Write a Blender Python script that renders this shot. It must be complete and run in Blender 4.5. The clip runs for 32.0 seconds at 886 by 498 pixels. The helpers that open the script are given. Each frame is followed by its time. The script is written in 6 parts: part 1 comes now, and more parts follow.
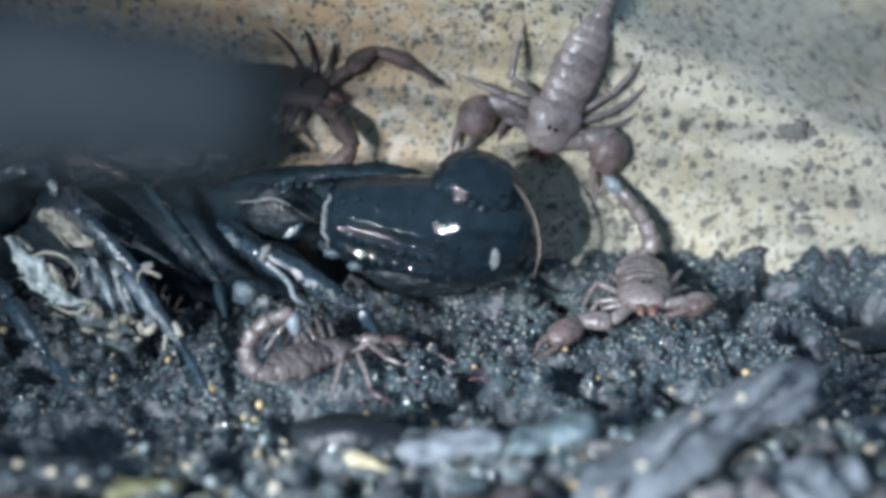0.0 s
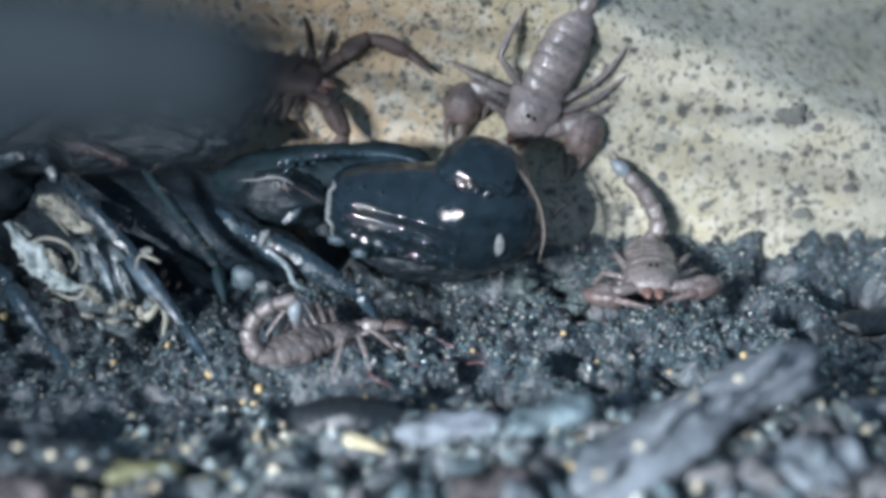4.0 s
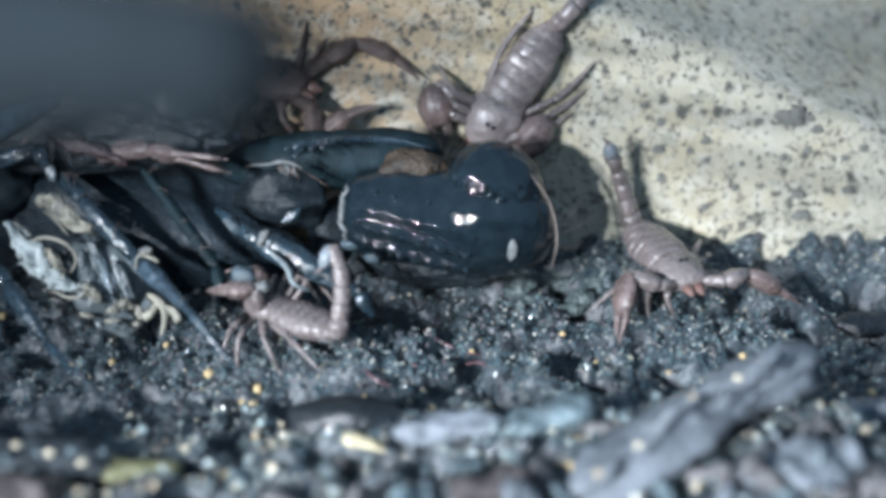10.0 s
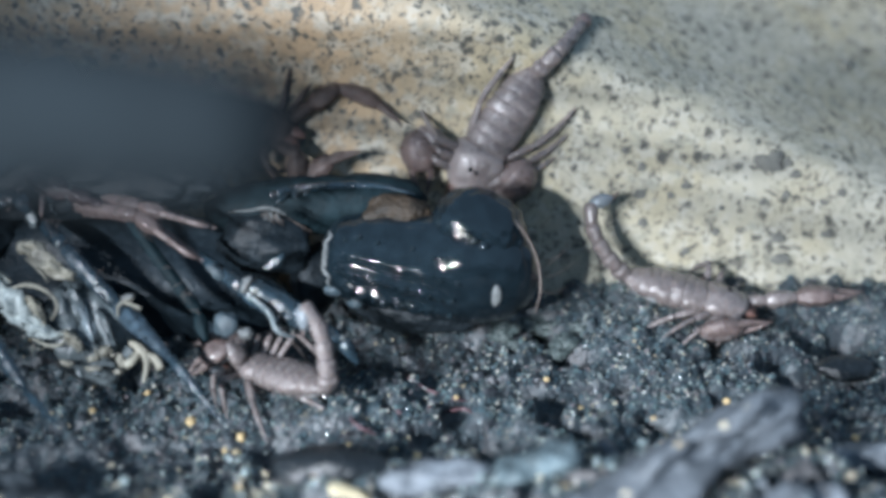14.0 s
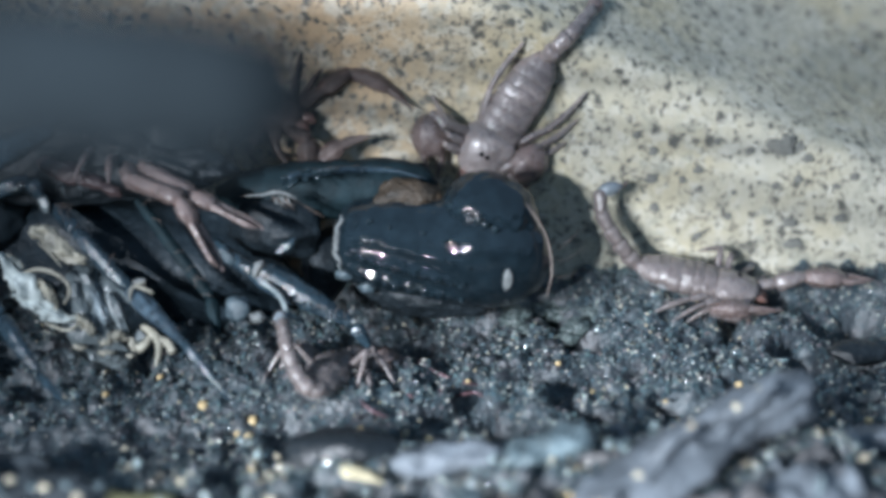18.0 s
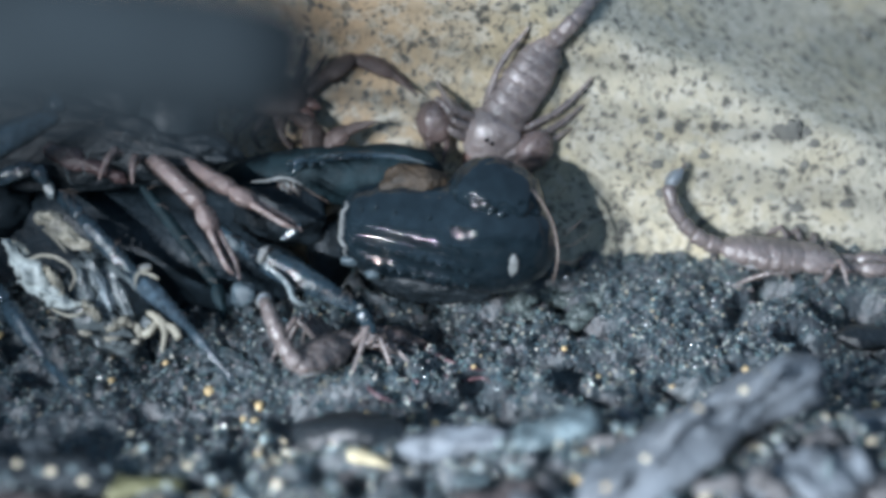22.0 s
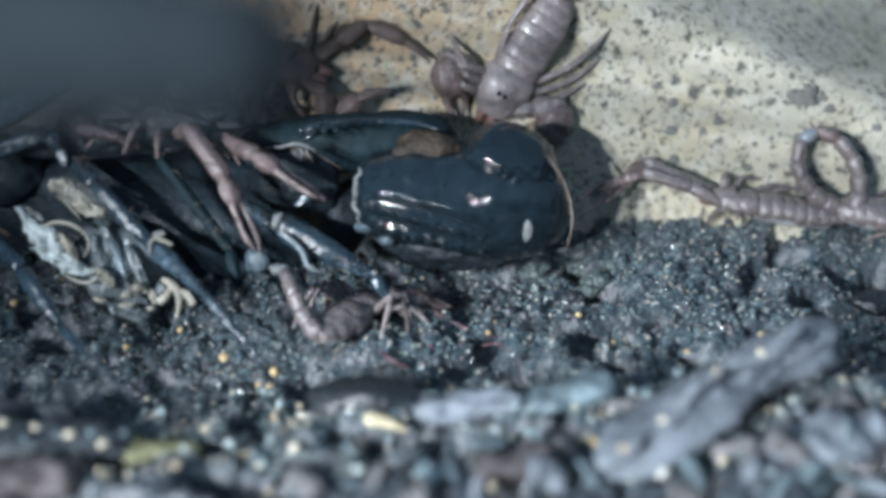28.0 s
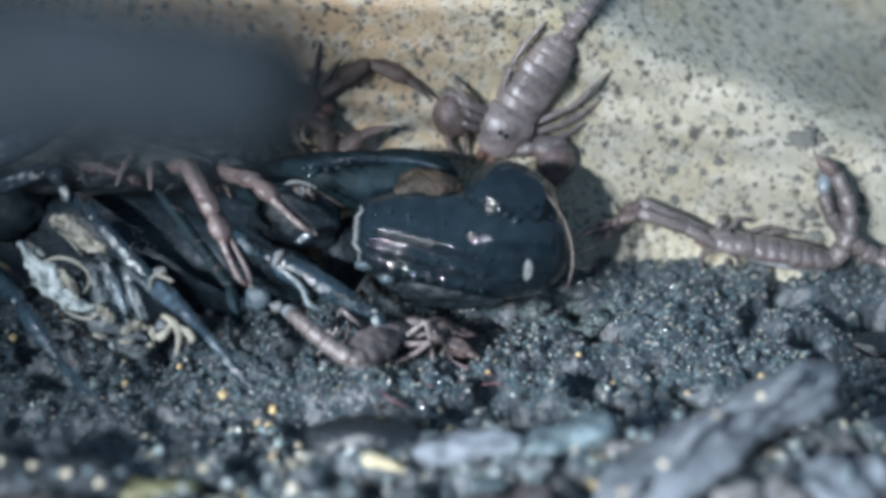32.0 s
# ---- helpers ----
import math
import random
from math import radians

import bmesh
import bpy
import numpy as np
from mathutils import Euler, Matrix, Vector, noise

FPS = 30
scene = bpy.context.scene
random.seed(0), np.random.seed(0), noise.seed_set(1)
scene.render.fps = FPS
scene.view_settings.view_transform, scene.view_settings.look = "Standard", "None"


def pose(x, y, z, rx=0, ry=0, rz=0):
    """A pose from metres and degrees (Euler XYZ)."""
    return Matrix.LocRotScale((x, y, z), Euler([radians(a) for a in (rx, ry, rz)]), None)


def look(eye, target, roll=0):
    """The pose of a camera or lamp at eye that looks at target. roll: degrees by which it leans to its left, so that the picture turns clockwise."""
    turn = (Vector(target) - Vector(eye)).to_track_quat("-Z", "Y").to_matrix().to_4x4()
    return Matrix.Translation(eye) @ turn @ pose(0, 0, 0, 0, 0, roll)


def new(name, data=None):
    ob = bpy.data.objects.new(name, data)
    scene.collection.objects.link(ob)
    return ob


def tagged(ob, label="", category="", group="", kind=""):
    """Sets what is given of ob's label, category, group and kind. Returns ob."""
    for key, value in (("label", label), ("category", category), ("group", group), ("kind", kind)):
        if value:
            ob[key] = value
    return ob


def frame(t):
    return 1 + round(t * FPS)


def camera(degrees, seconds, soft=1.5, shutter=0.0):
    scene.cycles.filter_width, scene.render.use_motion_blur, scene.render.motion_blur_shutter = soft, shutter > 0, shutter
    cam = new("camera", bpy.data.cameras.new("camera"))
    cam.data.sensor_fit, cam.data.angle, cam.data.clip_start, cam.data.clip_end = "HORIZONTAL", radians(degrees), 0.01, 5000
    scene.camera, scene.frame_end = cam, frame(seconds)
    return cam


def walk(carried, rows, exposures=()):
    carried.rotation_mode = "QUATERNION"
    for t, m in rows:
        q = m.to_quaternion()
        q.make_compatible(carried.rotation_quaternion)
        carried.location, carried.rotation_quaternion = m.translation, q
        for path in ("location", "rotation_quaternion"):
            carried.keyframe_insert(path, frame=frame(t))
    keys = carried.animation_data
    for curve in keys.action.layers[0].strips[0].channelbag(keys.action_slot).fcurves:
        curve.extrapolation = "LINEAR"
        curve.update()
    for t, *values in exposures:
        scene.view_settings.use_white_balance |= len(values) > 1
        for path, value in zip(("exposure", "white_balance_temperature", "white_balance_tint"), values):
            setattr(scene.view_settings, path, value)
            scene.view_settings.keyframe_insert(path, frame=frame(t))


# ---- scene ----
FOV = 45.0
cam = camera(FOV, 32.0, soft=4.0)
cam.data.dof.use_dof = True
cam.data.dof.focus_distance = 0.0955
cam.data.dof.aperture_fstop = 14.5
PATH = [
    (0, pose(-0.00009, -0.08509, 0.04101, 65.135, -0.119, -0.025)),
    (0.5, pose(0.00032, -0.08528, 0.04105, 64.953, -0.011, -0.042)),
    (1, pose(-0.00005, -0.08518, 0.04064, 64.889, -0.149, -0.189)),
    (1.5, pose(-0.00027, -0.08513, 0.04039, 64.889, -0.235, -0.269)),
    (2, pose(0.00020, -0.08539, 0.04051, 64.764, 0.052, -0.082)),
    (2.5, pose(-0.00001, -0.08537, 0.04056, 64.528, -0.006, -0.118)),
    (3, pose(-0.00003, -0.08542, 0.04000, 64.900, 0.058, -0.098)),
    (3.5, pose(0.00023, -0.08549, 0.04057, 64.645, 0.126, -0.003)),
    (5.5, pose(-0.00006, -0.08547, 0.04032, 65.009, -0.066, -0.178)),
    (6, pose(0.00003, -0.08555, 0.04034, 65.076, -0.028, -0.083)),
    (6.5, pose(-0.00007, -0.08564, 0.04005, 65.097, 0.054, -0.098)),
    (7, pose(-0.00007, -0.08561, 0.04028, 64.832, 0.061, 0.009)),
    (7.5, pose(-0.00005, -0.08558, 0.04022, 64.914, -0.013, -0.050)),
    (8, pose(0.00013, -0.08566, 0.04014, 65.087, 0.052, -0.025)),
    (8.5, pose(0.00021, -0.08569, 0.04010, 64.961, 0.135, -0.017)),
    (9, pose(-0.00012, -0.08559, 0.04001, 64.890, -0.004, -0.107)),
    (9.5, pose(-0.00005, -0.08553, 0.04006, 64.921, -0.098, -0.127)),
    (10, pose(0.00014, -0.08566, 0.04012, 64.982, -0.031, -0.050)),
    (10.5, pose(0.00005, -0.08570, 0.03998, 64.931, 0.019, -0.088)),
    (11, pose(-0.00018, -0.08567, 0.03971, 64.855, -0.023, -0.116)),
    (11.5, pose(-0.00017, -0.08571, 0.03979, 64.890, 0.007, -0.047)),
    (12, pose(-0.00000, -0.08574, 0.03998, 65.000, -0.000, 0.000)),
    (12.5, pose(-0.00005, -0.08571, 0.03990, 65.097, -0.053, -0.030)),
    (13, pose(-0.00011, -0.08570, 0.03986, 64.955, -0.043, -0.080)),
    (13.5, pose(-0.00017, -0.08554, 0.04044, 66.179, -0.142, -0.317)),
    (14, pose(-0.00058, -0.08535, 0.04082, 66.963, -0.422, -1.315)),
    (14.5, pose(-0.00084, -0.08528, 0.04050, 66.595, -0.181, -1.125)),
    (16.5, pose(-0.00057, -0.08555, 0.04016, 66.961, -0.183, -0.926)),
    (17, pose(-0.00035, -0.08570, 0.03997, 67.002, -0.016, -0.834)),
    (17.5, pose(-0.00034, -0.08569, 0.03980, 66.929, 0.046, -0.825)),
    (18, pose(-0.00068, -0.08555, 0.04016, 66.531, -0.116, -0.860)),
    (18.5, pose(-0.00063, -0.08551, 0.04010, 66.681, -0.127, -0.888)),
    (19, pose(-0.00068, -0.08557, 0.04002, 66.773, -0.124, -0.902)),
    (19.5, pose(-0.00074, -0.08563, 0.03977, 66.637, -0.051, -0.880)),
    (20, pose(-0.00084, -0.08554, 0.03991, 66.269, -0.046, -0.858)),
    (20.5, pose(-0.00058, -0.08572, 0.03979, 66.472, 0.029, -0.775)),
    (21, pose(-0.00072, -0.08565, 0.03958, 66.516, 0.001, -0.837)),
    (21.5, pose(-0.00085, -0.08560, 0.03953, 66.323, -0.004, -0.877)),
    (22, pose(-0.00093, -0.08565, 0.03955, 66.130, 0.048, -0.771)),
    (22.5, pose(-0.00100, -0.08558, 0.03963, 66.014, -0.011, -0.828)),
    (23, pose(-0.00089, -0.08566, 0.03956, 66.169, 0.039, -0.792)),
    (23.5, pose(-0.00090, -0.08573, 0.03938, 66.202, 0.111, -0.736)),
    (24, pose(-0.00105, -0.08572, 0.03932, 65.990, 0.135, -0.722)),
    (24.5, pose(-0.00111, -0.08566, 0.03933, 65.901, 0.114, -0.822)),
    (25, pose(-0.00091, -0.08581, 0.03924, 66.128, 0.118, -0.619)),
    (25.5, pose(-0.00080, -0.08587, 0.03895, 65.993, 0.159, -0.841)),
    (27.5, pose(-0.00165, -0.08577, 0.03859, 64.977, 0.292, -0.701)),
    (28, pose(-0.00154, -0.08581, 0.03860, 64.896, 0.365, -0.510)),
    (28.5, pose(-0.00138, -0.08602, 0.03832, 64.918, 0.469, -0.475)),
    (29, pose(-0.00154, -0.08604, 0.03806, 64.808, 0.394, -0.533)),
    (29.5, pose(-0.00167, -0.08593, 0.03859, 64.385, 0.384, -0.592)),
    (30, pose(-0.00158, -0.08598, 0.03819, 64.612, 0.435, -0.513)),
    (30.5, pose(-0.00159, -0.08603, 0.03802, 64.956, 0.409, -0.493)),
    (31, pose(-0.00129, -0.08581, 0.03882, 66.231, 0.209, -0.346)),
    (31.5, pose(-0.00124, -0.08572, 0.03894, 66.296, 0.152, -0.273)),
    (32, pose(-0.00160, -0.08564, 0.03919, 66.587, -0.085, -0.315)),
]
walk(cam, PATH, [(0, 0.0), (3.0, 0.04), (6.0, -0.02), (7.0, 0.05), (8.0, 0.18), (9.0, 0.12), (10.0, 0.18), (13.0, 0.2), (14.0, 0.0), (25.0, 0.02), (28.0, 0.0), (32.0, 0.02)])

# ---- light: a small row of four white diodes on the upper left, and a dim cool room ----
MM = 0.001
TILT = radians(25.0)
REACH = 94.6
RIGHT = Vector((1, 0, 0))
UP = Vector((0, math.sin(TILT), math.cos(TILT)))
AWAY = Vector((0, math.cos(TILT), -math.sin(TILT)))


def spot(u, v, d=0.0):
    """A place from its bearing right and up (mm at the working distance) and its depth behind that distance (mm)."""
    k = (REACH + d) / REACH
    return (AWAY * d + RIGHT * (u * k) + UP * (v * k)) * MM


def sight(px, py, d=0.0):
    return spot((px - 784) / 20.0, (441 - py) / 20.0, d)


def view_dir(angle, slope=0.0):
    a, s = radians(angle), radians(slope)
    return RIGHT * (math.cos(a) * math.cos(s)) + UP * (math.sin(a) * math.cos(s)) + AWAY * math.sin(s)


world = bpy.data.worlds.new("dim_room")
scene.world = world
world.use_nodes = True
world.node_tree.nodes["Background"].inputs[0].default_value = (0.42, 0.69, 1.05, 1)
world.node_tree.nodes["Background"].inputs[1].default_value = 0.42

for i in range(4):
    lamp = bpy.data.lights.new("diode", "SPOT")
    lamp.energy = 1.22
    lamp.shadow_soft_size = 0.0015
    lamp.spot_size, lamp.spot_blend = radians(42), 1.0
    lamp.color = (0.882, 0.955, 1.060)
    lamp_ob = new("diode", lamp)
    eye = (RIGHT * (-107.5 + (i - 1.5) * 19) + UP * (0.5 - (i - 1.5) * 11) + AWAY * -177) * MM
    lamp_ob.matrix_basis = look(eye, sight(1430, 610, -12))
    tagged(lamp_ob, "small white diode of the filming lamp", "lamp")
scene.view_settings.exposure = 0.0


# ---- materials ----
def shader(name, color, rough=0.5, scale=900.0, vary=0.35, bump=0.3, spec=0.5, coat=0.0, color2=None, sss=0.0, bump_scale=None, metal=0.0, random_tone=0.0, rvar=0.12):
    m = bpy.data.materials.new(name)
    m.use_nodes = True
    nt = m.node_tree
    b = nt.nodes["Principled BSDF"]
    co = nt.nodes.new("ShaderNodeTexCoord")
    n1 = nt.nodes.new("ShaderNodeTexNoise")
    n1.inputs["Scale"].default_value = scale
    n1.inputs["Detail"].default_value = 6
    n1.inputs["Roughness"].default_value = 0.65
    nt.links.new(co.outputs["Object"], n1.inputs["Vector"])
    ramp = nt.nodes.new("ShaderNodeValToRGB")
    c2 = color2 or tuple(c * (1 - vary) for c in color)
    ramp.color_ramp.elements[0].position, ramp.color_ramp.elements[1].position = 0.33, 0.67
    ramp.color_ramp.elements[0].color = (*c2, 1)
    ramp.color_ramp.elements[1].color = (*color, 1)
    nt.links.new(n1.outputs["Fac"], ramp.inputs["Fac"])
    last = ramp.outputs["Color"]
    if random_tone:
        info = nt.nodes.new("ShaderNodeObjectInfo")
        mr = nt.nodes.new("ShaderNodeMapRange")
        mr.inputs["To Min"].default_value, mr.inputs["To Max"].default_value = 1 - random_tone, 1 + random_tone
        nt.links.new(info.outputs["Random"], mr.inputs["Value"])
        hsv = nt.nodes.new("ShaderNodeHueSaturation")
        nt.links.new(mr.outputs["Result"], hsv.inputs["Value"])
        nt.links.new(last, hsv.inputs["Color"])
        last = hsv.outputs["Color"]
    nt.links.new(last, b.inputs["Base Color"])
    n2 = nt.nodes.new("ShaderNodeTexNoise")
    n2.inputs["Scale"].default_value = bump_scale or scale * 4
    n2.inputs["Detail"].default_value = 4
    nt.links.new(co.outputs["Object"], n2.inputs["Vector"])
    mr2 = nt.nodes.new("ShaderNodeMapRange")
    mr2.inputs["To Min"].default_value, mr2.inputs["To Max"].default_value = max(0.03, rough - rvar), min(1, rough + rvar)
    nt.links.new(n1.outputs["Fac"], mr2.inputs["Value"])
    nt.links.new(mr2.outputs["Result"], b.inputs["Roughness"])
    if bump:
        bp = nt.nodes.new("ShaderNodeBump")
        bp.inputs["Strength"].default_value = bump
        bp.inputs["Distance"].default_value = 0.0003
        nt.links.new(n2.outputs["Fac"], bp.inputs["Height"])
        nt.links.new(bp.outputs["Normal"], b.inputs["Normal"])
    b.inputs["Specular IOR Level"].default_value = spec
    b.inputs["Coat Weight"].default_value = coat
    b.inputs["Coat Roughness"].default_value = 0.08
    b.inputs["Metallic"].default_value = metal
    if sss:
        b.inputs["Subsurface Weight"].default_value = sss
        b.inputs["Subsurface Radius"].default_value = (0.6, 0.35, 0.25)
        b.inputs["Subsurface Scale"].default_value = 0.0008
    return m


M_BLACK = shader("black_chitin", (0.0098, 0.0180, 0.0240), 0.065, 700, 0.5, 0.13, 0.65, 0.0, bump_scale=2200, rvar=0.025)
M_WET = shader("wet_black_granule", (0.012, 0.024, 0.03), 0.16, 700, 0.3, 0.0, 0.9)
M_BLACK_ROUGH = shader("granular_black_chitin", (0.011, 0.019, 0.025), 0.55, 900, 0.6, 0.7, 0.35, 0.0, bump_scale=1500)
M_TRUNK = shader("dull_trunk_chitin", (0.019, 0.033, 0.044), 0.5, 500, 0.5, 0.8, 0.5, bump_scale=1200)
M_LEG = shader("blue_black_leg_chitin", (0.028, 0.052, 0.070), 0.18, 800, 0.7, 0.6, 0.9, 0.0, bump_scale=1900)
M_SHIN = shader("wet_blue_black_shin", (0.060, 0.095, 0.125), 0.16, 900, 0.8, 1.0, 0.9, bump_scale=1500)
M_DARK = shader("dull_dark_chitin", (0.021, 0.033, 0.041), 0.5, 500, 0.4, 0.4, 0.45, color2=(0.014, 0.023, 0.029), bump_scale=1000)
M_UNDER = shader("dull_black_underside", (0.013, 0.020, 0.025), 0.5, 700, 0.5, 0.5, 0.4)
M_ARM = shader("blue_black_arm_chitin", (0.014, 0.030, 0.037), 0.62, 700, 0.6, 0.5, 0.12, bump_scale=1300)
M_NEAR = shader("dull_raised_claw_chitin", (0.014, 0.020, 0.024), 0.95, 300, 0.5, 0.2, 0.1)
M_PALE_JOINT = shader("pale_joint_skin", (0.20, 0.215, 0.215), 0.5, 1500, 0.55, 0.5)
M_BLUE_NODE = shader("pale_blue_tubercle", (0.070, 0.100, 0.118), 0.3, 1500, 0.5, 0.4)
M_MEMBRANE = shader("amber_joint_membrane", (0.066, 0.046, 0.030), 0.5, 600, 0.6, 0.9, 0.3, color2=(0.016, 0.015, 0.013))
M_RIM = shader("brown_rim", (0.13, 0.10, 0.085), 0.4, 900, 0.5, 0.3)
M_PINK = shader("pinkish_brown_young_cuticle", (0.265, 0.226, 0.218), 0.28, 420, 0.6, 0.9, 0.6, 0.25, (0.135, 0.113, 0.108), sss=0.15)
M_PINK_PALE = shader("pale_pinkish_young_cuticle", (0.225, 0.192, 0.186), 0.28, 420, 0.55, 0.9, 0.6, 0.2, (0.100, 0.084, 0.080), sss=0.15)
# young cuticle darkened to put the gap's shade into its colour
M_PINK_SHADED = shader("dark_young_cuticle", (0.082, 0.060, 0.053), 0.42, 700, 0.62, 0.9, 0.4, 0.0, sss=0.15)
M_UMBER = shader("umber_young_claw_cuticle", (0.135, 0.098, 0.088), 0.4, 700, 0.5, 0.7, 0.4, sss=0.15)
M_PINK_GREY = shader("grey_brown_young_cuticle", (0.215, 0.184, 0.177), 0.26, 420, 0.62, 0.9, 0.6, 0.3, (0.110, 0.092, 0.088), sss=0.15)
M_PINK_DARK = shader("reddish_young_claw_cuticle", (0.185, 0.138, 0.128), 0.28, 700, 0.55, 0.8, 0.6, 0.25, sss=0.15)
M_BELLY = shader("pale_belly_skin", (0.34, 0.345, 0.35), 0.35, 500, 0.45, 0.6, 0.5, 0.2, sss=0.2)
M_PALE_STING = shader("pale_bluish_sting_bulb", (0.22, 0.25, 0.275), 0.3, 900, 0.25, 0.2, sss=0.2)
M_EYE = shader("eye_black", (0.01, 0.01, 0.012), 0.12, 900, 0.2, 0.0)
M_RED = shader("reddish_mouthpart", (0.17, 0.095, 0.078), 0.35, 900, 0.4, 0.4, sss=0.2)
M_SOIL = shader("damp_black_soil", (0.041, 0.061, 0.071), 0.45, 420, 0.55, 1.0, 0.75, color2=(0.029, 0.028, 0.033), bump_scale=1700)
M_GRAIN = shader("wet_soil_crumb", (0.10, 0.122, 0.132), 0.12, 160, 0.75, 0.2, 0.9, bump_scale=3000)


def by_island(m, stops):
    """Colour each loose grain of a joined mesh by itself."""
    nt = m.node_tree
    geo = nt.nodes.new("ShaderNodeNewGeometry")
    ramp = nt.nodes.new("ShaderNodeValToRGB")
    cr = ramp.color_ramp
    while len(cr.elements) < len(stops):
        cr.elements.new(0.5)
    for e, (pos, col) in zip(cr.elements, stops):
        e.position, e.color = pos, (*col, 1)
    nt.links.new(geo.outputs["Random Per Island"], ramp.inputs["Fac"])
    nt.links.new(ramp.outputs["Color"], nt.nodes["Principled BSDF"].inputs["Base Color"])


by_island(M_GRAIN, ((0.0, (0.032, 0.049, 0.060)), (0.5, (0.068, 0.108, 0.128)), (0.70, (0.11, 0.17, 0.17)), (0.79, (0.19, 0.15, 0.155)), (0.88, (0.19, 0.235, 0.225)), (0.96, (0.36, 0.39, 0.36)), (1.0, (0.46, 0.37, 0.23))))
M_CRUMB_PALE = shader("pale_fleck", (0.52, 0.50, 0.44), 0.3, 600, 0.5, 0.3)
M_CRUMB_COOL = shader("pale_cool_crumb", (0.44, 0.50, 0.48), 0.4, 600, 0.5, 0.3)
by_island(M_CRUMB_COOL, ((0.0, (0.16, 0.20, 0.21)), (0.35, (0.30, 0.37, 0.37)), (0.6, (0.44, 0.48, 0.44)), (0.78, (0.50, 0.42, 0.30)), (1.0, (0.62, 0.56, 0.42))))
M_TAN = shader("tan_grit", (0.62, 0.46, 0.24), 0.5, 800, 0.35, 0.5, random_tone=0.25)
M_WOOD = shader("grey_rotten_wood", (0.180, 0.205, 0.230), 0.6, 420, 0.6, 1.0, 0.4, bump_scale=900)
M_WOOD_BLUE = shader("blue_grey_rotten_wood", (0.150, 0.205, 0.225), 0.55, 420, 0.75, 1.0, 0.5, bump_scale=900)
M_WOOD_BROWN = shader("brown_rotten_wood", (0.165, 0.160, 0.162), 0.6, 360, 0.5, 1.0, 0.4, bump_scale=900)
M_HUSK = shader("pale_torn_husk", (0.60, 0.66, 0.64), 0.35, 700, 0.75, 1.0, 0.5, color2=(0.20, 0.235, 0.235), bump_scale=1300)
M_HUSK_GREY = shader("grey_olive_husk", (0.165, 0.198, 0.208), 0.26, 260, 0.6, 1.0, 0.6, color2=(0.050, 0.062, 0.067), bump_scale=1000)
M_HUSK_CREAM = shader("cream_torn_husk", (0.38, 0.36, 0.29), 0.4, 330, 0.7, 1.0, 0.5, color2=(0.13, 0.125, 0.105), bump_scale=1300)
M_FOLD = shader("glossy_bluish_fold", (0.30, 0.37, 0.41), 0.2, 400, 0.7, 0.8, 0.6, bump_scale=1300)
M_CASE = shader("dark_plastic", (0.10, 0.11, 0.12), 0.5, 40, 0.3, 0.1)


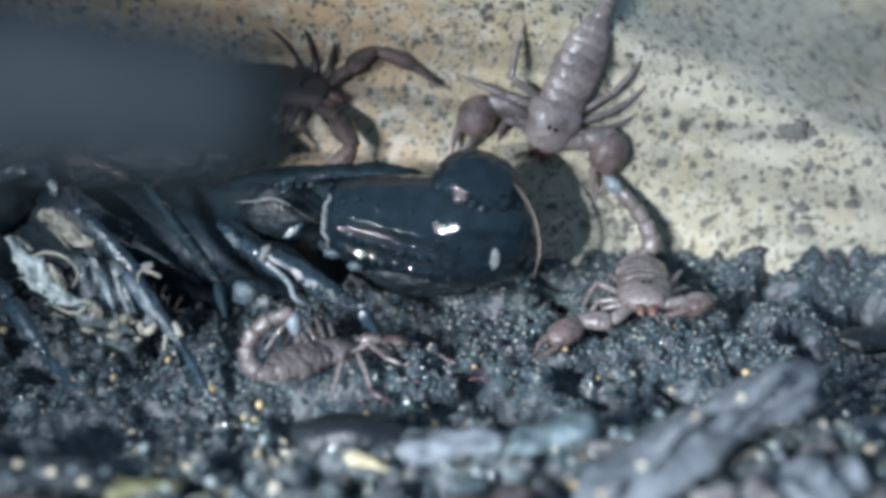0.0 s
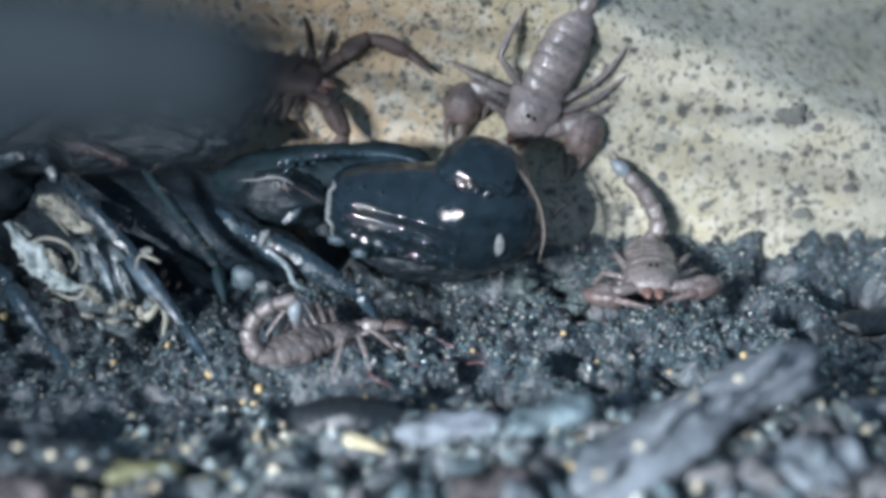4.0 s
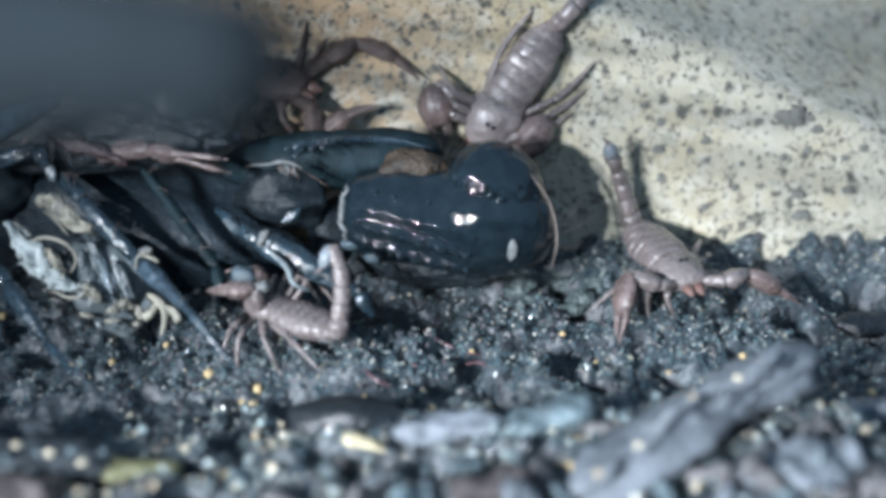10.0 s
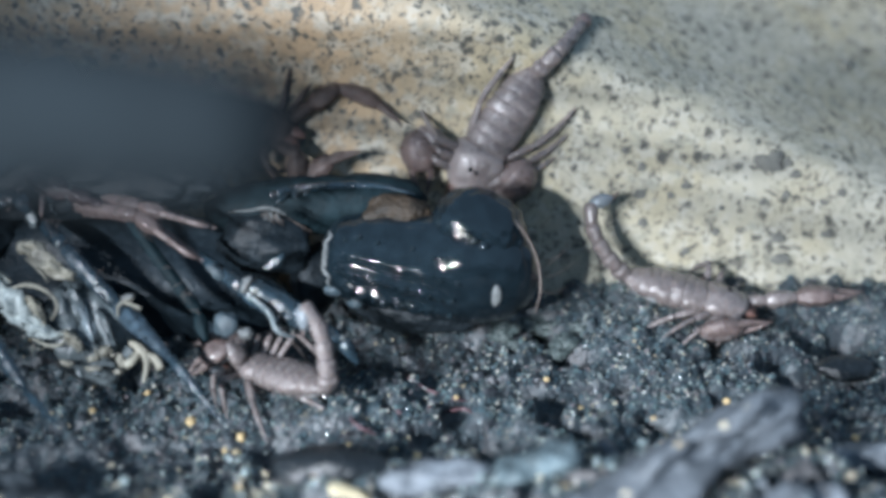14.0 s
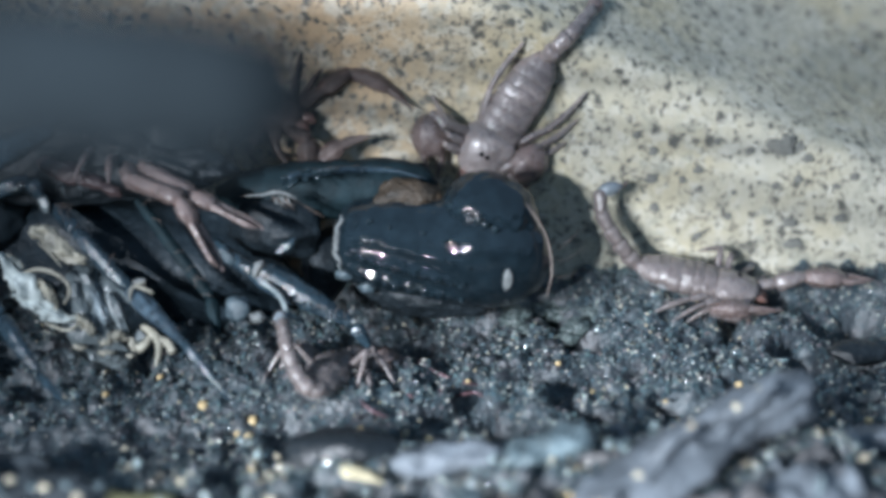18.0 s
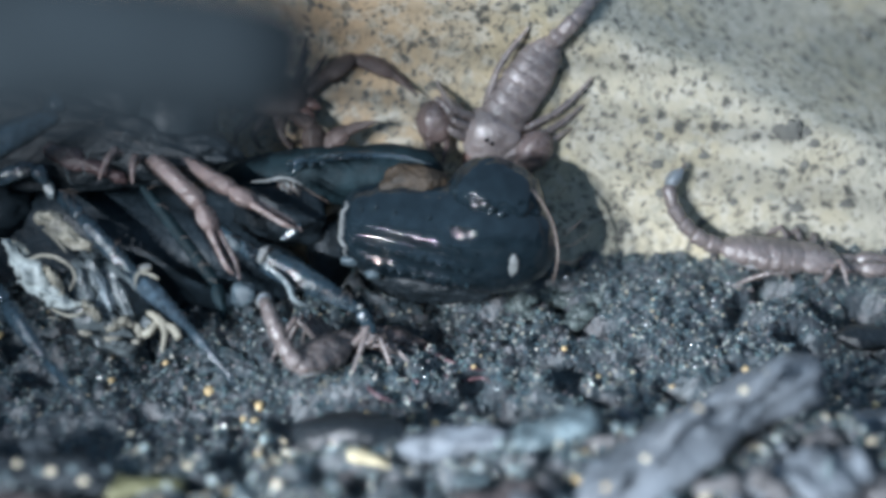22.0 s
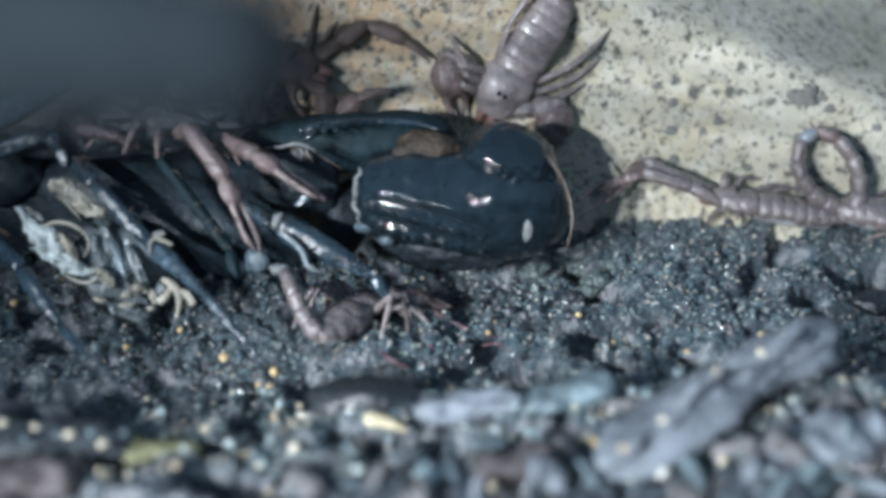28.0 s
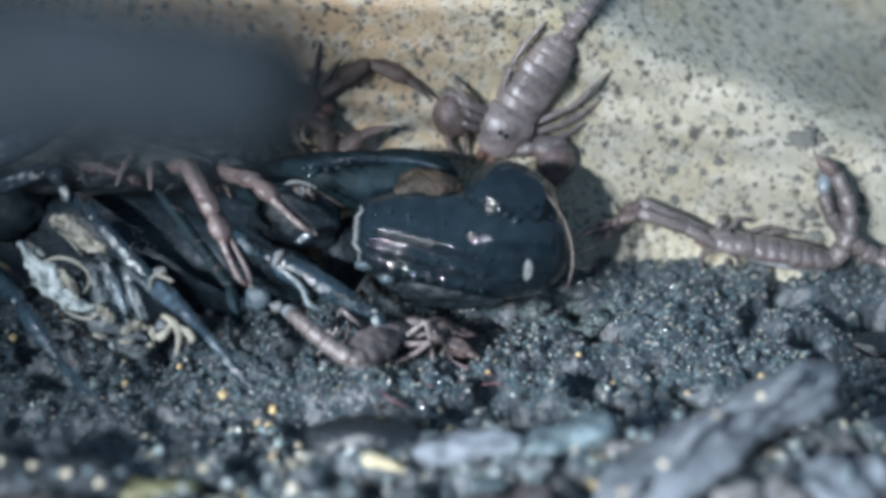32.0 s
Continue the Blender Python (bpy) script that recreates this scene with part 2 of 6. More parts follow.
def slab_material():
    m = bpy.data.materials.new("cream_speckled_slab")
    m.use_nodes = True
    nt = m.node_tree
    b = nt.nodes["Principled BSDF"]
    co = nt.nodes.new("ShaderNodeTexCoord")

    def noise_node(scale, detail=5, rough=0.6):
        n = nt.nodes.new("ShaderNodeTexNoise")
        n.inputs["Scale"].default_value, n.inputs["Detail"].default_value, n.inputs["Roughness"].default_value = scale, detail, rough
        nt.links.new(co.outputs["Object"], n.inputs["Vector"])
        return n

    def mixed(fac, a, c):
        mx = nt.nodes.new("ShaderNodeMix")
        mx.data_type = "RGBA"
        nt.links.new(fac, mx.inputs["Factor"])
        for value, sock in ((a, mx.inputs["A"]), (c, mx.inputs["B"])):
            if isinstance(value, tuple):
                sock.default_value = (*value, 1)
            else:
                nt.links.new(value, sock)
        return mx.outputs["Result"]

    def step(src, lo, hi):
        r = nt.nodes.new("ShaderNodeMapRange")
        r.interpolation_type = "SMOOTHSTEP"
        r.inputs["From Min"].default_value, r.inputs["From Max"].default_value = lo, hi
        nt.links.new(src, r.inputs["Value"])
        return r.outputs["Result"]

    def times(a, c):
        k = nt.nodes.new("ShaderNodeMath")
        k.operation = "MULTIPLY"
        nt.links.new(a, k.inputs[0])
        nt.links.new(c, k.inputs[1])
        return k.outputs[0]

    def half(a):
        k = nt.nodes.new("ShaderNodeMath")
        k.operation = "MULTIPLY"
        k.inputs[1].default_value = 0.6
        nt.links.new(a, k.inputs[0])
        return k.outputs[0]

    broad, mid, fine = noise_node(45), noise_node(240), noise_node(900)
    # the slab turns from cream to a warmer tan towards its far end
    sep = nt.nodes.new("ShaderNodeSeparateXYZ")
    nt.links.new(co.outputs["Object"], sep.inputs[0])
    warm = step(sep.outputs["X"], 0.012, -0.012)
    base = mixed(step(broad.outputs["Fac"], 0.35, 0.65), (0.460, 0.435, 0.352), (0.450, 0.390, 0.260))
    base = mixed(warm, base, (0.455, 0.325, 0.200))
    base = mixed(step(mid.outputs["Fac"], 0.5, 0.75), base, (0.40, 0.375, 0.305))
    # pale and dull blotches about a millimetre across
    base = mixed(half(step(noise_node(620, 4).outputs["Fac"], 0.48, 0.62)), base, (0.54, 0.515, 0.44))
    base = mixed(half(step(noise_node(430, 5, 0.7).outputs["Fac"], 0.53, 0.66)), base, (0.26, 0.262, 0.215))
    # mould specks at two sizes, thicker in patches
    warp = noise_node(1100, 2)
    vec = nt.nodes.new("ShaderNodeVectorMath")
    vec.operation = "MULTIPLY_ADD"
    vec.inputs[1].default_value = (0.0016, 0.0016, 0.0016)
    nt.links.new(warp.outputs["Color"], vec.inputs[0])
    nt.links.new(co.outputs["Object"], vec.inputs[2])
    out = base
    for scale, size, lo, hi in ((560, 0.31, 0.36, 0.48), (1050, 0.35, 0.34, 0.46), (2000, 0.36, 0.38, 0.50), (340, 0.25, 0.43, 0.53)):
        vor = nt.nodes.new("ShaderNodeTexVoronoi")
        vor.inputs["Scale"].default_value = scale
        nt.links.new(vec.outputs[0], vor.inputs["Vector"])
        speck = step(vor.outputs["Distance"], size * 1.1, size * 0.4)
        out = mixed(times(speck, step(noise_node(130 + scale * 0.1, 3).outputs["Fac"], lo, hi)), out, (0.095, 0.093, 0.080))
    nt.links.new(out, b.inputs["Base Color"])
    b.inputs["Roughness"].default_value = 0.6
    bp = nt.nodes.new("ShaderNodeBump")
    bp.inputs["Strength"].default_value, bp.inputs["Distance"].default_value = 0.5, 0.0004
    nt.links.new(fine.outputs["Fac"], bp.inputs["Height"])
    nt.links.new(bp.outputs["Normal"], b.inputs["Normal"])
    return m


M_SLAB = slab_material()
M_MOULD = shader("dark_mould", (0.12, 0.125, 0.118), 0.8, 900, 0.6, 0.5, 0.2, color2=(0.24, 0.235, 0.205))


# ---- mesh helpers ----
def as_mesh(name, verts, faces, material, smooth=True):
    me = bpy.data.meshes.new(name)
    me.from_pydata([tuple(v) for v in verts], [], faces)
    me.polygons.foreach_set("use_smooth", [smooth] * len(me.polygons))
    me.materials.append(material)
    me.update()
    return me


def link_part(name, me, parent, m=None, label=""):
    ob = new(name, me)
    ob.parent = parent
    if m is not None:
        ob.matrix_basis = m
    return tagged(ob, label)


def lathe(name, profile, material, flat=1.0, seg=14, ridges=0, ridge=0.0, arch=0.0, lumps=0.0, seed=0.0):
    """A closed body along +X from (x, radius) pairs in mm; flat squashes z, arch bows it upward, ridges run along it."""
    verts, faces = [], []
    span = profile[-1][0] - profile[0][0]
    for x, r in profile:
        lift = arch * (1 - (2 * (x - profile[0][0]) / span - 1) ** 2)
        for k in range(seg):
            a = 2 * math.pi * k / seg
            rr = r * (1 + ridge * (abs(math.cos(a * ridges / 2)) ** 6 if ridges else 0))
            if lumps:
                rr *= 1 + lumps * noise.noise((x * 0.9 + seed, math.cos(a) * 1.5, math.sin(a) * 1.5 + seed))
            verts.append((x * MM, rr * math.cos(a) * MM, (rr * math.sin(a) * flat + lift) * MM))
    n = len(profile)
    for i in range(n - 1):
        for k in range(seg):
            j = (k + 1) % seg
            faces.append((i * seg + k, i * seg + j, (i + 1) * seg + j, (i + 1) * seg + k))
    faces.append(tuple(range(seg - 1, -1, -1)))
    faces.append(tuple((n - 1) * seg + k for k in range(seg)))
    return as_mesh(name, verts, faces, material)


def tube(name, points, radii, material, seg=8, swell=0.0, subdiv=4):
    """A tapering tube through points (metres) with radii (mm), smoothed along its way."""
    pts, rad = [], []
    n = len(points)
    for i in range(n - 1):
        p0, p1, p2, p3 = points[max(i - 1, 0)], points[i], points[i + 1], points[min(i + 2, n - 1)]
        for s in range(subdiv):
            t = s / subdiv
            pts.append(0.5 * ((2 * p1) + (p2 - p0) * t + (2 * p0 - 5 * p1 + 4 * p2 - p3) * t * t + (3 * p1 - p0 - 3 * p2 + p3) * t ** 3))
            rad.append(radii[i] + (radii[i + 1] - radii[i]) * t + swell * math.sin(math.pi * t))
    pts.append(points[-1])
    rad.append(radii[-1])
    verts, faces = [], []
    up = Vector((0.13, -0.7, 0.7)).normalized()
    for i, p in enumerate(pts):
        t = (pts[min(i + 1, len(pts) - 1)] - pts[max(i - 1, 0)]).normalized()
        side = t.cross(up).normalized()
        up = side.cross(t).normalized()
        for k in range(seg):
            a = 2 * math.pi * k / seg
            verts.append(p + (side * math.cos(a) + up * math.sin(a)) * (rad[i] * MM))
    for i in range(len(pts) - 1):
        for k in range(seg):
            j = (k + 1) % seg
            faces.append((i * seg + k, i * seg + j, (i + 1) * seg + j, (i + 1) * seg + k))
    faces.append(tuple(range(seg - 1, -1, -1)))
    faces.append(tuple((len(pts) - 1) * seg + k for k in range(seg)))
    return as_mesh(name, verts, faces, material)


def blob(name, size, material, rough=0.15, freq=1.2, fine=0.0, seed=0.0, level=3):
    """An uneven rounded lump with half-axes in mm."""
    bm = bmesh.new()
    bmesh.ops.create_icosphere(bm, subdivisions=level, radius=1.0)
    for v in bm.verts:
        c = v.co.copy()
        k = 1 + rough * noise.noise(c * freq + Vector((seed, seed * 1.7, 0))) + fine * noise.noise(c * freq * 5 + Vector((0, seed, 3.1)))
        v.co = Vector((c.x * size[0], c.y * size[1], c.z * size[2])) * (k * MM)
    me = bpy.data.meshes.new(name)
    bm.to_mesh(me)
    bm.free()
    me.polygons.foreach_set("use_smooth", [True] * len(me.polygons))
    me.materials.append(material)
    return me


def aim(place, forward, dorsal):
    """A pose at place with +X along forward and +Z towards dorsal."""
    x = forward.normalized()
    z = (dorsal - x * dorsal.dot(x))
    if z.length < 1e-4:
        z = AWAY.cross(x)
    z.normalize()
    y = z.cross(x)
    m = Matrix((x, y, z)).transposed().to_4x4()
    m.translation = place
    return m


# ---- the ground, the slab and the case ----
GROUND = -6.0


def pit(x, y):
    """How far a place lies in one of the hollows between the clumps, 0 to 1."""
    k = max(0.0, min(1.0, (noise.noise((x * 0.24 + 3, y * 0.33, 6.6)) - 0.16) / 0.22))
    return max(k * k * (3 - 2 * k), math.exp(-((x + 1.0) / 8.0) ** 2 - ((y - 0.8) / 4.2) ** 2), 0.85 * math.exp(-((x + 28.0) / 16.0) ** 2 - ((y + 17.0) / 8.0) ** 2))


def ground_z(x, y):
    """Height of the soil in mm at x, y in mm."""
    z = GROUND
    z += 1.0 * noise.noise((x * 0.11, y * 0.13, 0.3)) + 1.5 * abs(noise.noise((x * 0.30 + 7, y * 0.34, 1.3))) + 1.25 * abs(noise.noise((x * 0.62, y * 0.66, 4.1))) - 0.35
    z += 0.35 * noise.noise((x * 2.4, y * 2.4, 8.1)) + 0.5 * noise.noise((x * 1.1, y * 1.1, 3.7)) - 2.2 * pit(x, y)
    # a bank of crumbs against the slab, a hollow beside it and one under the wood
    z += 1.7 * math.exp(-((y - 12.5) / 3.0) ** 2) * (1 if x > 14 else 0.3)
    z -= 4.0 * math.exp(-((x - 40) / 4.5) ** 2 - ((y - 4) / 3.2) ** 2)
    # a bank of rotten wood mould at the near side
    rise = max(0.0, min(1.0, (-16.5 - y + 0.06 * x) / 7.0))
    z += rise * rise * (3 - 2 * rise) * (2.6 + 1.5 * noise.noise((x * 0.3, y * 0.3, 9.0)))
    z -= 1.8 * math.exp(-((x + 7.5) / 4.5) ** 2 - ((y + 14.5) / 2.2) ** 2)
    return z


def stretched(lo, hi, a, b, n, skirt=8):
    inner = list(np.linspace(a, b, n))
    left = [a - (a - lo) * (k / skirt) ** 1.6 for k in range(skirt, 0, -1)]
    right = [b + (hi - b) * (k / skirt) ** 1.6 for k in range(1, skirt + 1)]
    return left + inner + right


xs, ys = stretched(-160, 170, -42, 56, 260), stretched(-130, 78, -34, 17, 140)
ground_ob = new("ground", as_mesh("ground", [(x * MM, y * MM, ground_z(x, y) * MM) for y in ys for x in xs],
                [(j * len(xs) + i, j * len(xs) + i + 1, (j + 1) * len(xs) + i + 1, (j + 1) * len(xs) + i) for j in range(len(ys) - 1) for i in range(len(xs) - 1)], M_SOIL))
tagged(ground_ob, "damp black crumbly soil floor of the enclosure", "ground", kind="structure")

SLAB_FOOT, SLAB_LEAN = 11.5, math.tan(radians(12))


def slab_y(x, h):
    """Depth in mm of the slab's face at x and height h above the soil."""
    y = SLAB_FOOT + h * SLAB_LEAN
    # upper part bowed forward to shade the top, and its corner falls away
    y -= 0.042 * max(0.0, min(h, 27.0) - 16.5) ** 2
    over = h - (18.1 - 0.41 * (x - 26.7))
    if over > 0:
        y += 40 * (1 - math.exp(-4.5 * over * over / (over + 3.5) / 40))
    y += 0.12 * noise.noise((x * 0.10, h * 0.10, 2.0)) + 0.07 * noise.noise((x * 0.6, h * 0.6, 5.0))
    return y


def on_slab_face(px, py):
    """Where the line of sight at that bearing meets the slab, in metres."""
    eye = AWAY * (-REACH * MM)
    way = sight(px, py) - eye
    s = 1.1
    for _ in range(12):
        p = eye + way * s
        s += (slab_y(p.x / MM, p.z / MM - GROUND) * MM - p.y) / way.y * 0.7
    return eye + way * s


def slab():
    cols, rows = np.linspace(-70, 90, 150), np.linspace(-4, 46, 60)
    nx, ny = len(cols), len(rows)
    verts = [(x * MM, slab_y(x, h) * MM, (GROUND + h) * MM) for h in rows for x in cols]
    verts += [(x * MM, (slab_y(x, h) + 6) * MM, (GROUND + h) * MM) for h in rows for x in cols]
    faces = [(j * nx + i, j * nx + i + 1, (j + 1) * nx + i + 1, (j + 1) * nx + i) for j in range(ny - 1) for i in range(nx - 1)]
    o = nx * ny
    faces += [tuple(o + k for k in reversed(f)) for f in faces]
    rim = [i for i in range(nx)] + [j * nx + nx - 1 for j in range(1, ny)] + [(ny - 1) * nx + i for i in range(nx - 2, -1, -1)] + [j * nx for j in range(ny - 2, 0, -1)]
    faces += [(rim[(k + 1) % len(rim)], rim[k], o + rim[k], o + rim[(k + 1) % len(rim)]) for k in range(len(rim))]
    ob = new("speckled_slab", as_mesh("speckled_slab", verts, faces, M_SLAB))
    tagged(ob, "cream slab speckled with black mould, leaning behind the scorpions", "slab")
    spots = [(1409, 216, 1.5), (1385, 205, .7), (1435, 212, .7), (1417, 347, 1.0), (1422, 384, 1.05), (1504, 338, .8), (1175, 216, .55), (1170, 268, .9), (1348, 213, .5), (1254, 250, .6), (1306, 334, .5),
             (1251, 368, .6), (1501, 279, .5), (1433, 268, .55), (1175, 316, .6), (1317, 289, .4), (1225, 268, .45), (1533, 263, .5), (1391, 279, .5), (1145, 186, .45), (1118, 370, .45), (1545, 38, .8), (1290, 200, .5), (1450, 230, .6)]
    for k, (px, py, r) in enumerate(spots):
        c = on_slab_face(px, py)
        me = blob("mould_spot", (r * 0.8, 0.05, r * (0.6 + 0.5 * random.random())), M_MOULD, 0.6, 1.6, 0.35, k * 3.3, 4)
        link_part("mould_spot", me, ob, Matrix.Translation(c))
    return ob


slab()


def case_wall(name, lo, hi):
    bm = bmesh.new()
    bmesh.ops.create_cube(bm, size=1.0)
    for v in bm.verts:
        v.co = Vector([((a + b) / 2 + c * (b - a)) * MM for a, b, c in zip(lo, hi, v.co)])
    bmesh.ops.bevel(bm, geom=bm.edges[:], offset=0.0008, segments=2, affect="EDGES")
    me = bpy.data.meshes.new(name)
    bm.to_mesh(me)
    bm.free()
    me.materials.append(M_CASE)
    tagged(new(name, me), "plain dark plastic side of the enclosure", "wall", kind="structure")


case_wall("wall_north", (-162, 78, -16), (172, 81, 40))
case_wall("wall_south", (-162, -133, -16), (172, -130, 40))
case_wall("wall_west", (-163, -130, -16), (-160, 78, 40))
case_wall("wall_east", (170, -130, -16), (173, 78, 40))
case_wall("floor", (-160, -130, -16), (170, 78, -13))


# ---- soil crumbs, grit and wood ----
def crumbs(name, count, area, size, material, label, seed, sink=0.2, rounded=False):
    rng = np.random.default_rng(seed)
    base = np.array([(1, 0, 0), (-1, 0, 0), (0, 1, 0), (0, -1, 0), (0, 0, 1), (0, 0, -1)], float)
    tri = [(0, 2, 4), (2, 1, 4), (1, 3, 4), (3, 0, 4), (2, 0, 5), (1, 2, 5), (3, 1, 5), (0, 3, 5)]
    if rounded:
        bm = bmesh.new()
        bmesh.ops.create_icosphere(bm, subdivisions=2, radius=1.0)
        bm.verts.index_update()
        base = np.array([v.co[:] for v in bm.verts])
        tri = [tuple(v.index for v in f.verts) for f in bm.faces]
        bm.free()
    verts, faces = [], []
    for i in range(count):
        x, y = rng.uniform(area[0], area[1]), rng.uniform(area[2], area[3])
        if not rounded and rng.random() < 0.85 * pit(x, y):
            continue
        r = size[0] + (size[1] - size[0]) * rng.random() ** 3
        q = rng.normal(size=(3, 3))
        q, _ = np.linalg.qr(q)
        pts = (base * (r * rng.uniform(0.7 if rounded else 0.6, 1.25 if rounded else 1.3, (len(base), 1)))) @ q * (1, 1, 0.8)
        pts += (x, y, ground_z(x, y) + r * sink)
        o = len(verts)
        verts.extend((pts * MM).tolist())
        faces.extend((o + a, o + b, o + c) for a, b, c in tri)
    ob = new(name, as_mesh(name, verts, faces, material, rounded))
    return tagged(ob, label, "soil", kind="stuff")


crumbs("soil_crumbs", 125000, (-42, 52, -30, 13), (0.07, 0.25), M_GRAIN, "wet glistening black soil crumbs", 3)
crumbs("soil_clods", 600, (-42, 52, -30, 13), (0.2, 0.65), M_SOIL, "loose dark clods of soil", 5, 0.2, True)
# pale flecks, many of them added to paint the soil's sparkle
crumbs("pale_flecks", 3000, (-42, 52, -30, 13), (0.07, 0.24), M_CRUMB_PALE, "tiny pale flecks lying on the soil", 7, 0.9)
crumbs("pale_crumbs", 1500, (-34, 44, -32, -16), (0.12, 0.46), M_CRUMB_COOL, "pale bluish crumbs among the rotten wood", 9, 1.6)


def on_ground(px, py):
    """Where the line of sight at that bearing meets the soil, in metres."""
    eye = AWAY * (-REACH * MM)
    way = sight(px, py) - eye
    s = (GROUND * MM - eye.z) / way.z
    for _ in range(4):
        p = eye + way * s
        s = (ground_z(p.x / MM, p.y / MM) * MM - eye.z) / way.z
    return eye + way * s


def grit(px, py, r, k):
    p = on_ground(px, py)
    me = blob("grit_grain", (r * random.uniform(0.9, 1.3), r, r * random.uniform(0.75, 1.0)), M_TAN, 0.35, 1.3, 0.1, k * 5.1, 2)
    ob = new("grit_grain", me)
    ob.matrix_basis = Matrix.Translation(p + Vector((0, 0, r * 0.45 * MM))) @ pose(0, 0, 0, 0, 0, random.uniform(0, 360))
    tagged(ob, "rounded tan grain of grit on black soil", "grit", "tan grit grains")


GRITS = [(590, 792, .52), (1080, 735, .5), (460, 690, .42), (454, 714, .3), (376, 662, .48), (408, 846, .5), (812, 852, .55), (920, 838, .4), (1015, 826, .4), (1188, 658, .24),
         (728, 713, .3), (1320, 630, .32), (458, 776, .32), (790, 735, .25), (205, 640, .3), (650, 700, .2), (1000, 590, .25), (976, 660, .3), (1290, 570, .25), (1060, 640, .2),
         (10, 560, .4), (300, 610, .25), (840, 620, .2), (1420, 770, .35), (560, 560, .3)]
rng_grit = random.Random(31)
GRITS += [(rng_grit.uniform(420, 1560), rng_grit.uniform(690, 880), rng_grit.uniform(0.2, 0.42)) for _ in range(22)]
for k, g in enumerate(GRITS):
    grit(*g, k)


def chip(points, radii, material, label, name="wood_chunk", category="wood", flat=0.7):
    """A gnawed piece of rotten wood along a line of places."""
    n = 26
    seg = 20
    seed = points[0].x * 900
    verts, faces = [], []
    axis = points[-1] - points[0]
    side = axis.cross(Vector((0, 0, 1))).normalized()
    up = side.cross(axis).normalized()
    for i in range(n):
        t = i / (n - 1)
        c = points[0] + axis * t
        r = (radii[0] + (radii[1] - radii[0]) * t) * (1 - abs(2 * t - 1) ** 8 * 0.75)
        for k in range(seg):
            a = 2 * math.pi * k / seg
            rr = r * (1 + 0.6 * noise.noise((t * 3.5 + seed, math.cos(a) * 1.3, math.sin(a) * 1.3)) + 0.4 * noise.noise((t * 8 + seed, math.cos(a) * 3, math.sin(a) * 3)) + 0.16 * noise.noise((t * 40, k * 0.9, seed)))
            verts.append(c + (side * math.cos(a) + up * math.sin(a) * flat) * (rr * MM))
    for i in range(n - 1):
        for k in range(seg):
            j = (k + 1) % seg
            faces.append((i * seg + k, i * seg + j, (i + 1) * seg + j, (i + 1) * seg + k))
    faces.append(tuple(range(seg - 1, -1, -1)))
    faces.append(tuple((n - 1) * seg + k for k in range(seg)))
    me = as_mesh(name, [v - points[0] for v in verts], faces, material)
    ob = new(name, me)
    ob.location = points[0]
    return tagged(ob, label, category)


stick = chip([sight(1010, 890, -27), sight(1440, 612, -18)], (2.3, 2.3), M_WOOD, "grey weathered stick of rotten wood lying on the soil")
for k in range(7):
    t = k / 7
    p = sight(1060 + 330 * t, 845 - 215 * t + 18 * math.sin(k * 2.3), -27.3 + 7.0 * t)
    link_part("bark_strip", blob("bark_strip", (2.2 + (k % 3) * 0.6, 0.55, 0.3), M_WOOD, 0.9, 1.8, 0.4, k * 2.7, 3), stick, Matrix.Translation(-stick.location) @ aim(p, view_dir(34 + 8 * math.sin(k)), -AWAY), "loose strip of grey bark")
for k in range(12):
    t = (k + 0.5) / 12
    p = sight(1050 + 350 * t + 14 * math.sin(k * 4.1), 842 - 215 * t + 26 * math.sin(k * 2.9), -27.6 + 7.2 * t)
    link_part("crumb", blob("crumb", (0.3, 0.3, 0.25), (M_TAN, M_CRUMB_COOL)[k % 3 > 0], 0.3, 1.4, 0.1, 80 + k, 2), stick, Matrix.Translation(-stick.location) @ Matrix.Translation(p), "small pale crumb on the wood")
chip([sight(890, 770, -21), sight(1055, 715, -19)], (1.3, 1.7), M_WOOD_BLUE, "flat blue-grey flake of rotten wood on the soil")
chip([sight(700, 760, -20), sight(900, 745, -20)], (1.1, 1.3), M_WOOD, "crumbling grey chunk of rotten wood on the soil")
chip([sight(1360, 850, -26), sight(1520, 800, -24)], (2.0, 2.1), M_WOOD, "grey lump of rotten wood on the soil")
chip([sight(1500, 860, -25), sight(1640, 850, -24)], (1.7, 1.8), M_WOOD_BROWN, "brownish chunk of rotten wood on the soil")
chip([sight(1430, 740, -17), sight(1640, 715, -15)], (0.9, 1.3), M_WOOD, "thin grey splinter of rotten wood on the soil")
M_WOOD_DARK = shader("dark_brown_rotten_wood", (0.085, 0.072, 0.072), 0.6, 360, 0.6, 1.0, 0.4, bump_scale=900)
chip([sight(-60, 880, -28), sight(120, 868, -27)], (1.5, 1.5), M_WOOD_DARK, "brown chunk of rotten wood at the edge of the soil")
chip([sight(790, 870, -27), sight(960, 850, -26)], (1.2, 1.4), M_WOOD_DARK, "brown crumbling strip of rotten wood on the soil")
M_PEAT = shader("blackish_peat", (0.040, 0.049, 0.056), 0.55, 300, 0.6, 1.0, 0.4, bump_scale=800)
peat = chip([sight(-90, 800, -22), sight(215, 822, -23.5)], (2.2, 1.5), M_PEAT, "blackish crumbling slab of peat on the soil", "peat_chunk", "peat")
chip([sight(-60, 752, -19), sight(110, 762, -19)], (1.1, 0.9), M_PEAT, "blackish crumbling lump of peat on the soil", "peat_chunk", "peat")
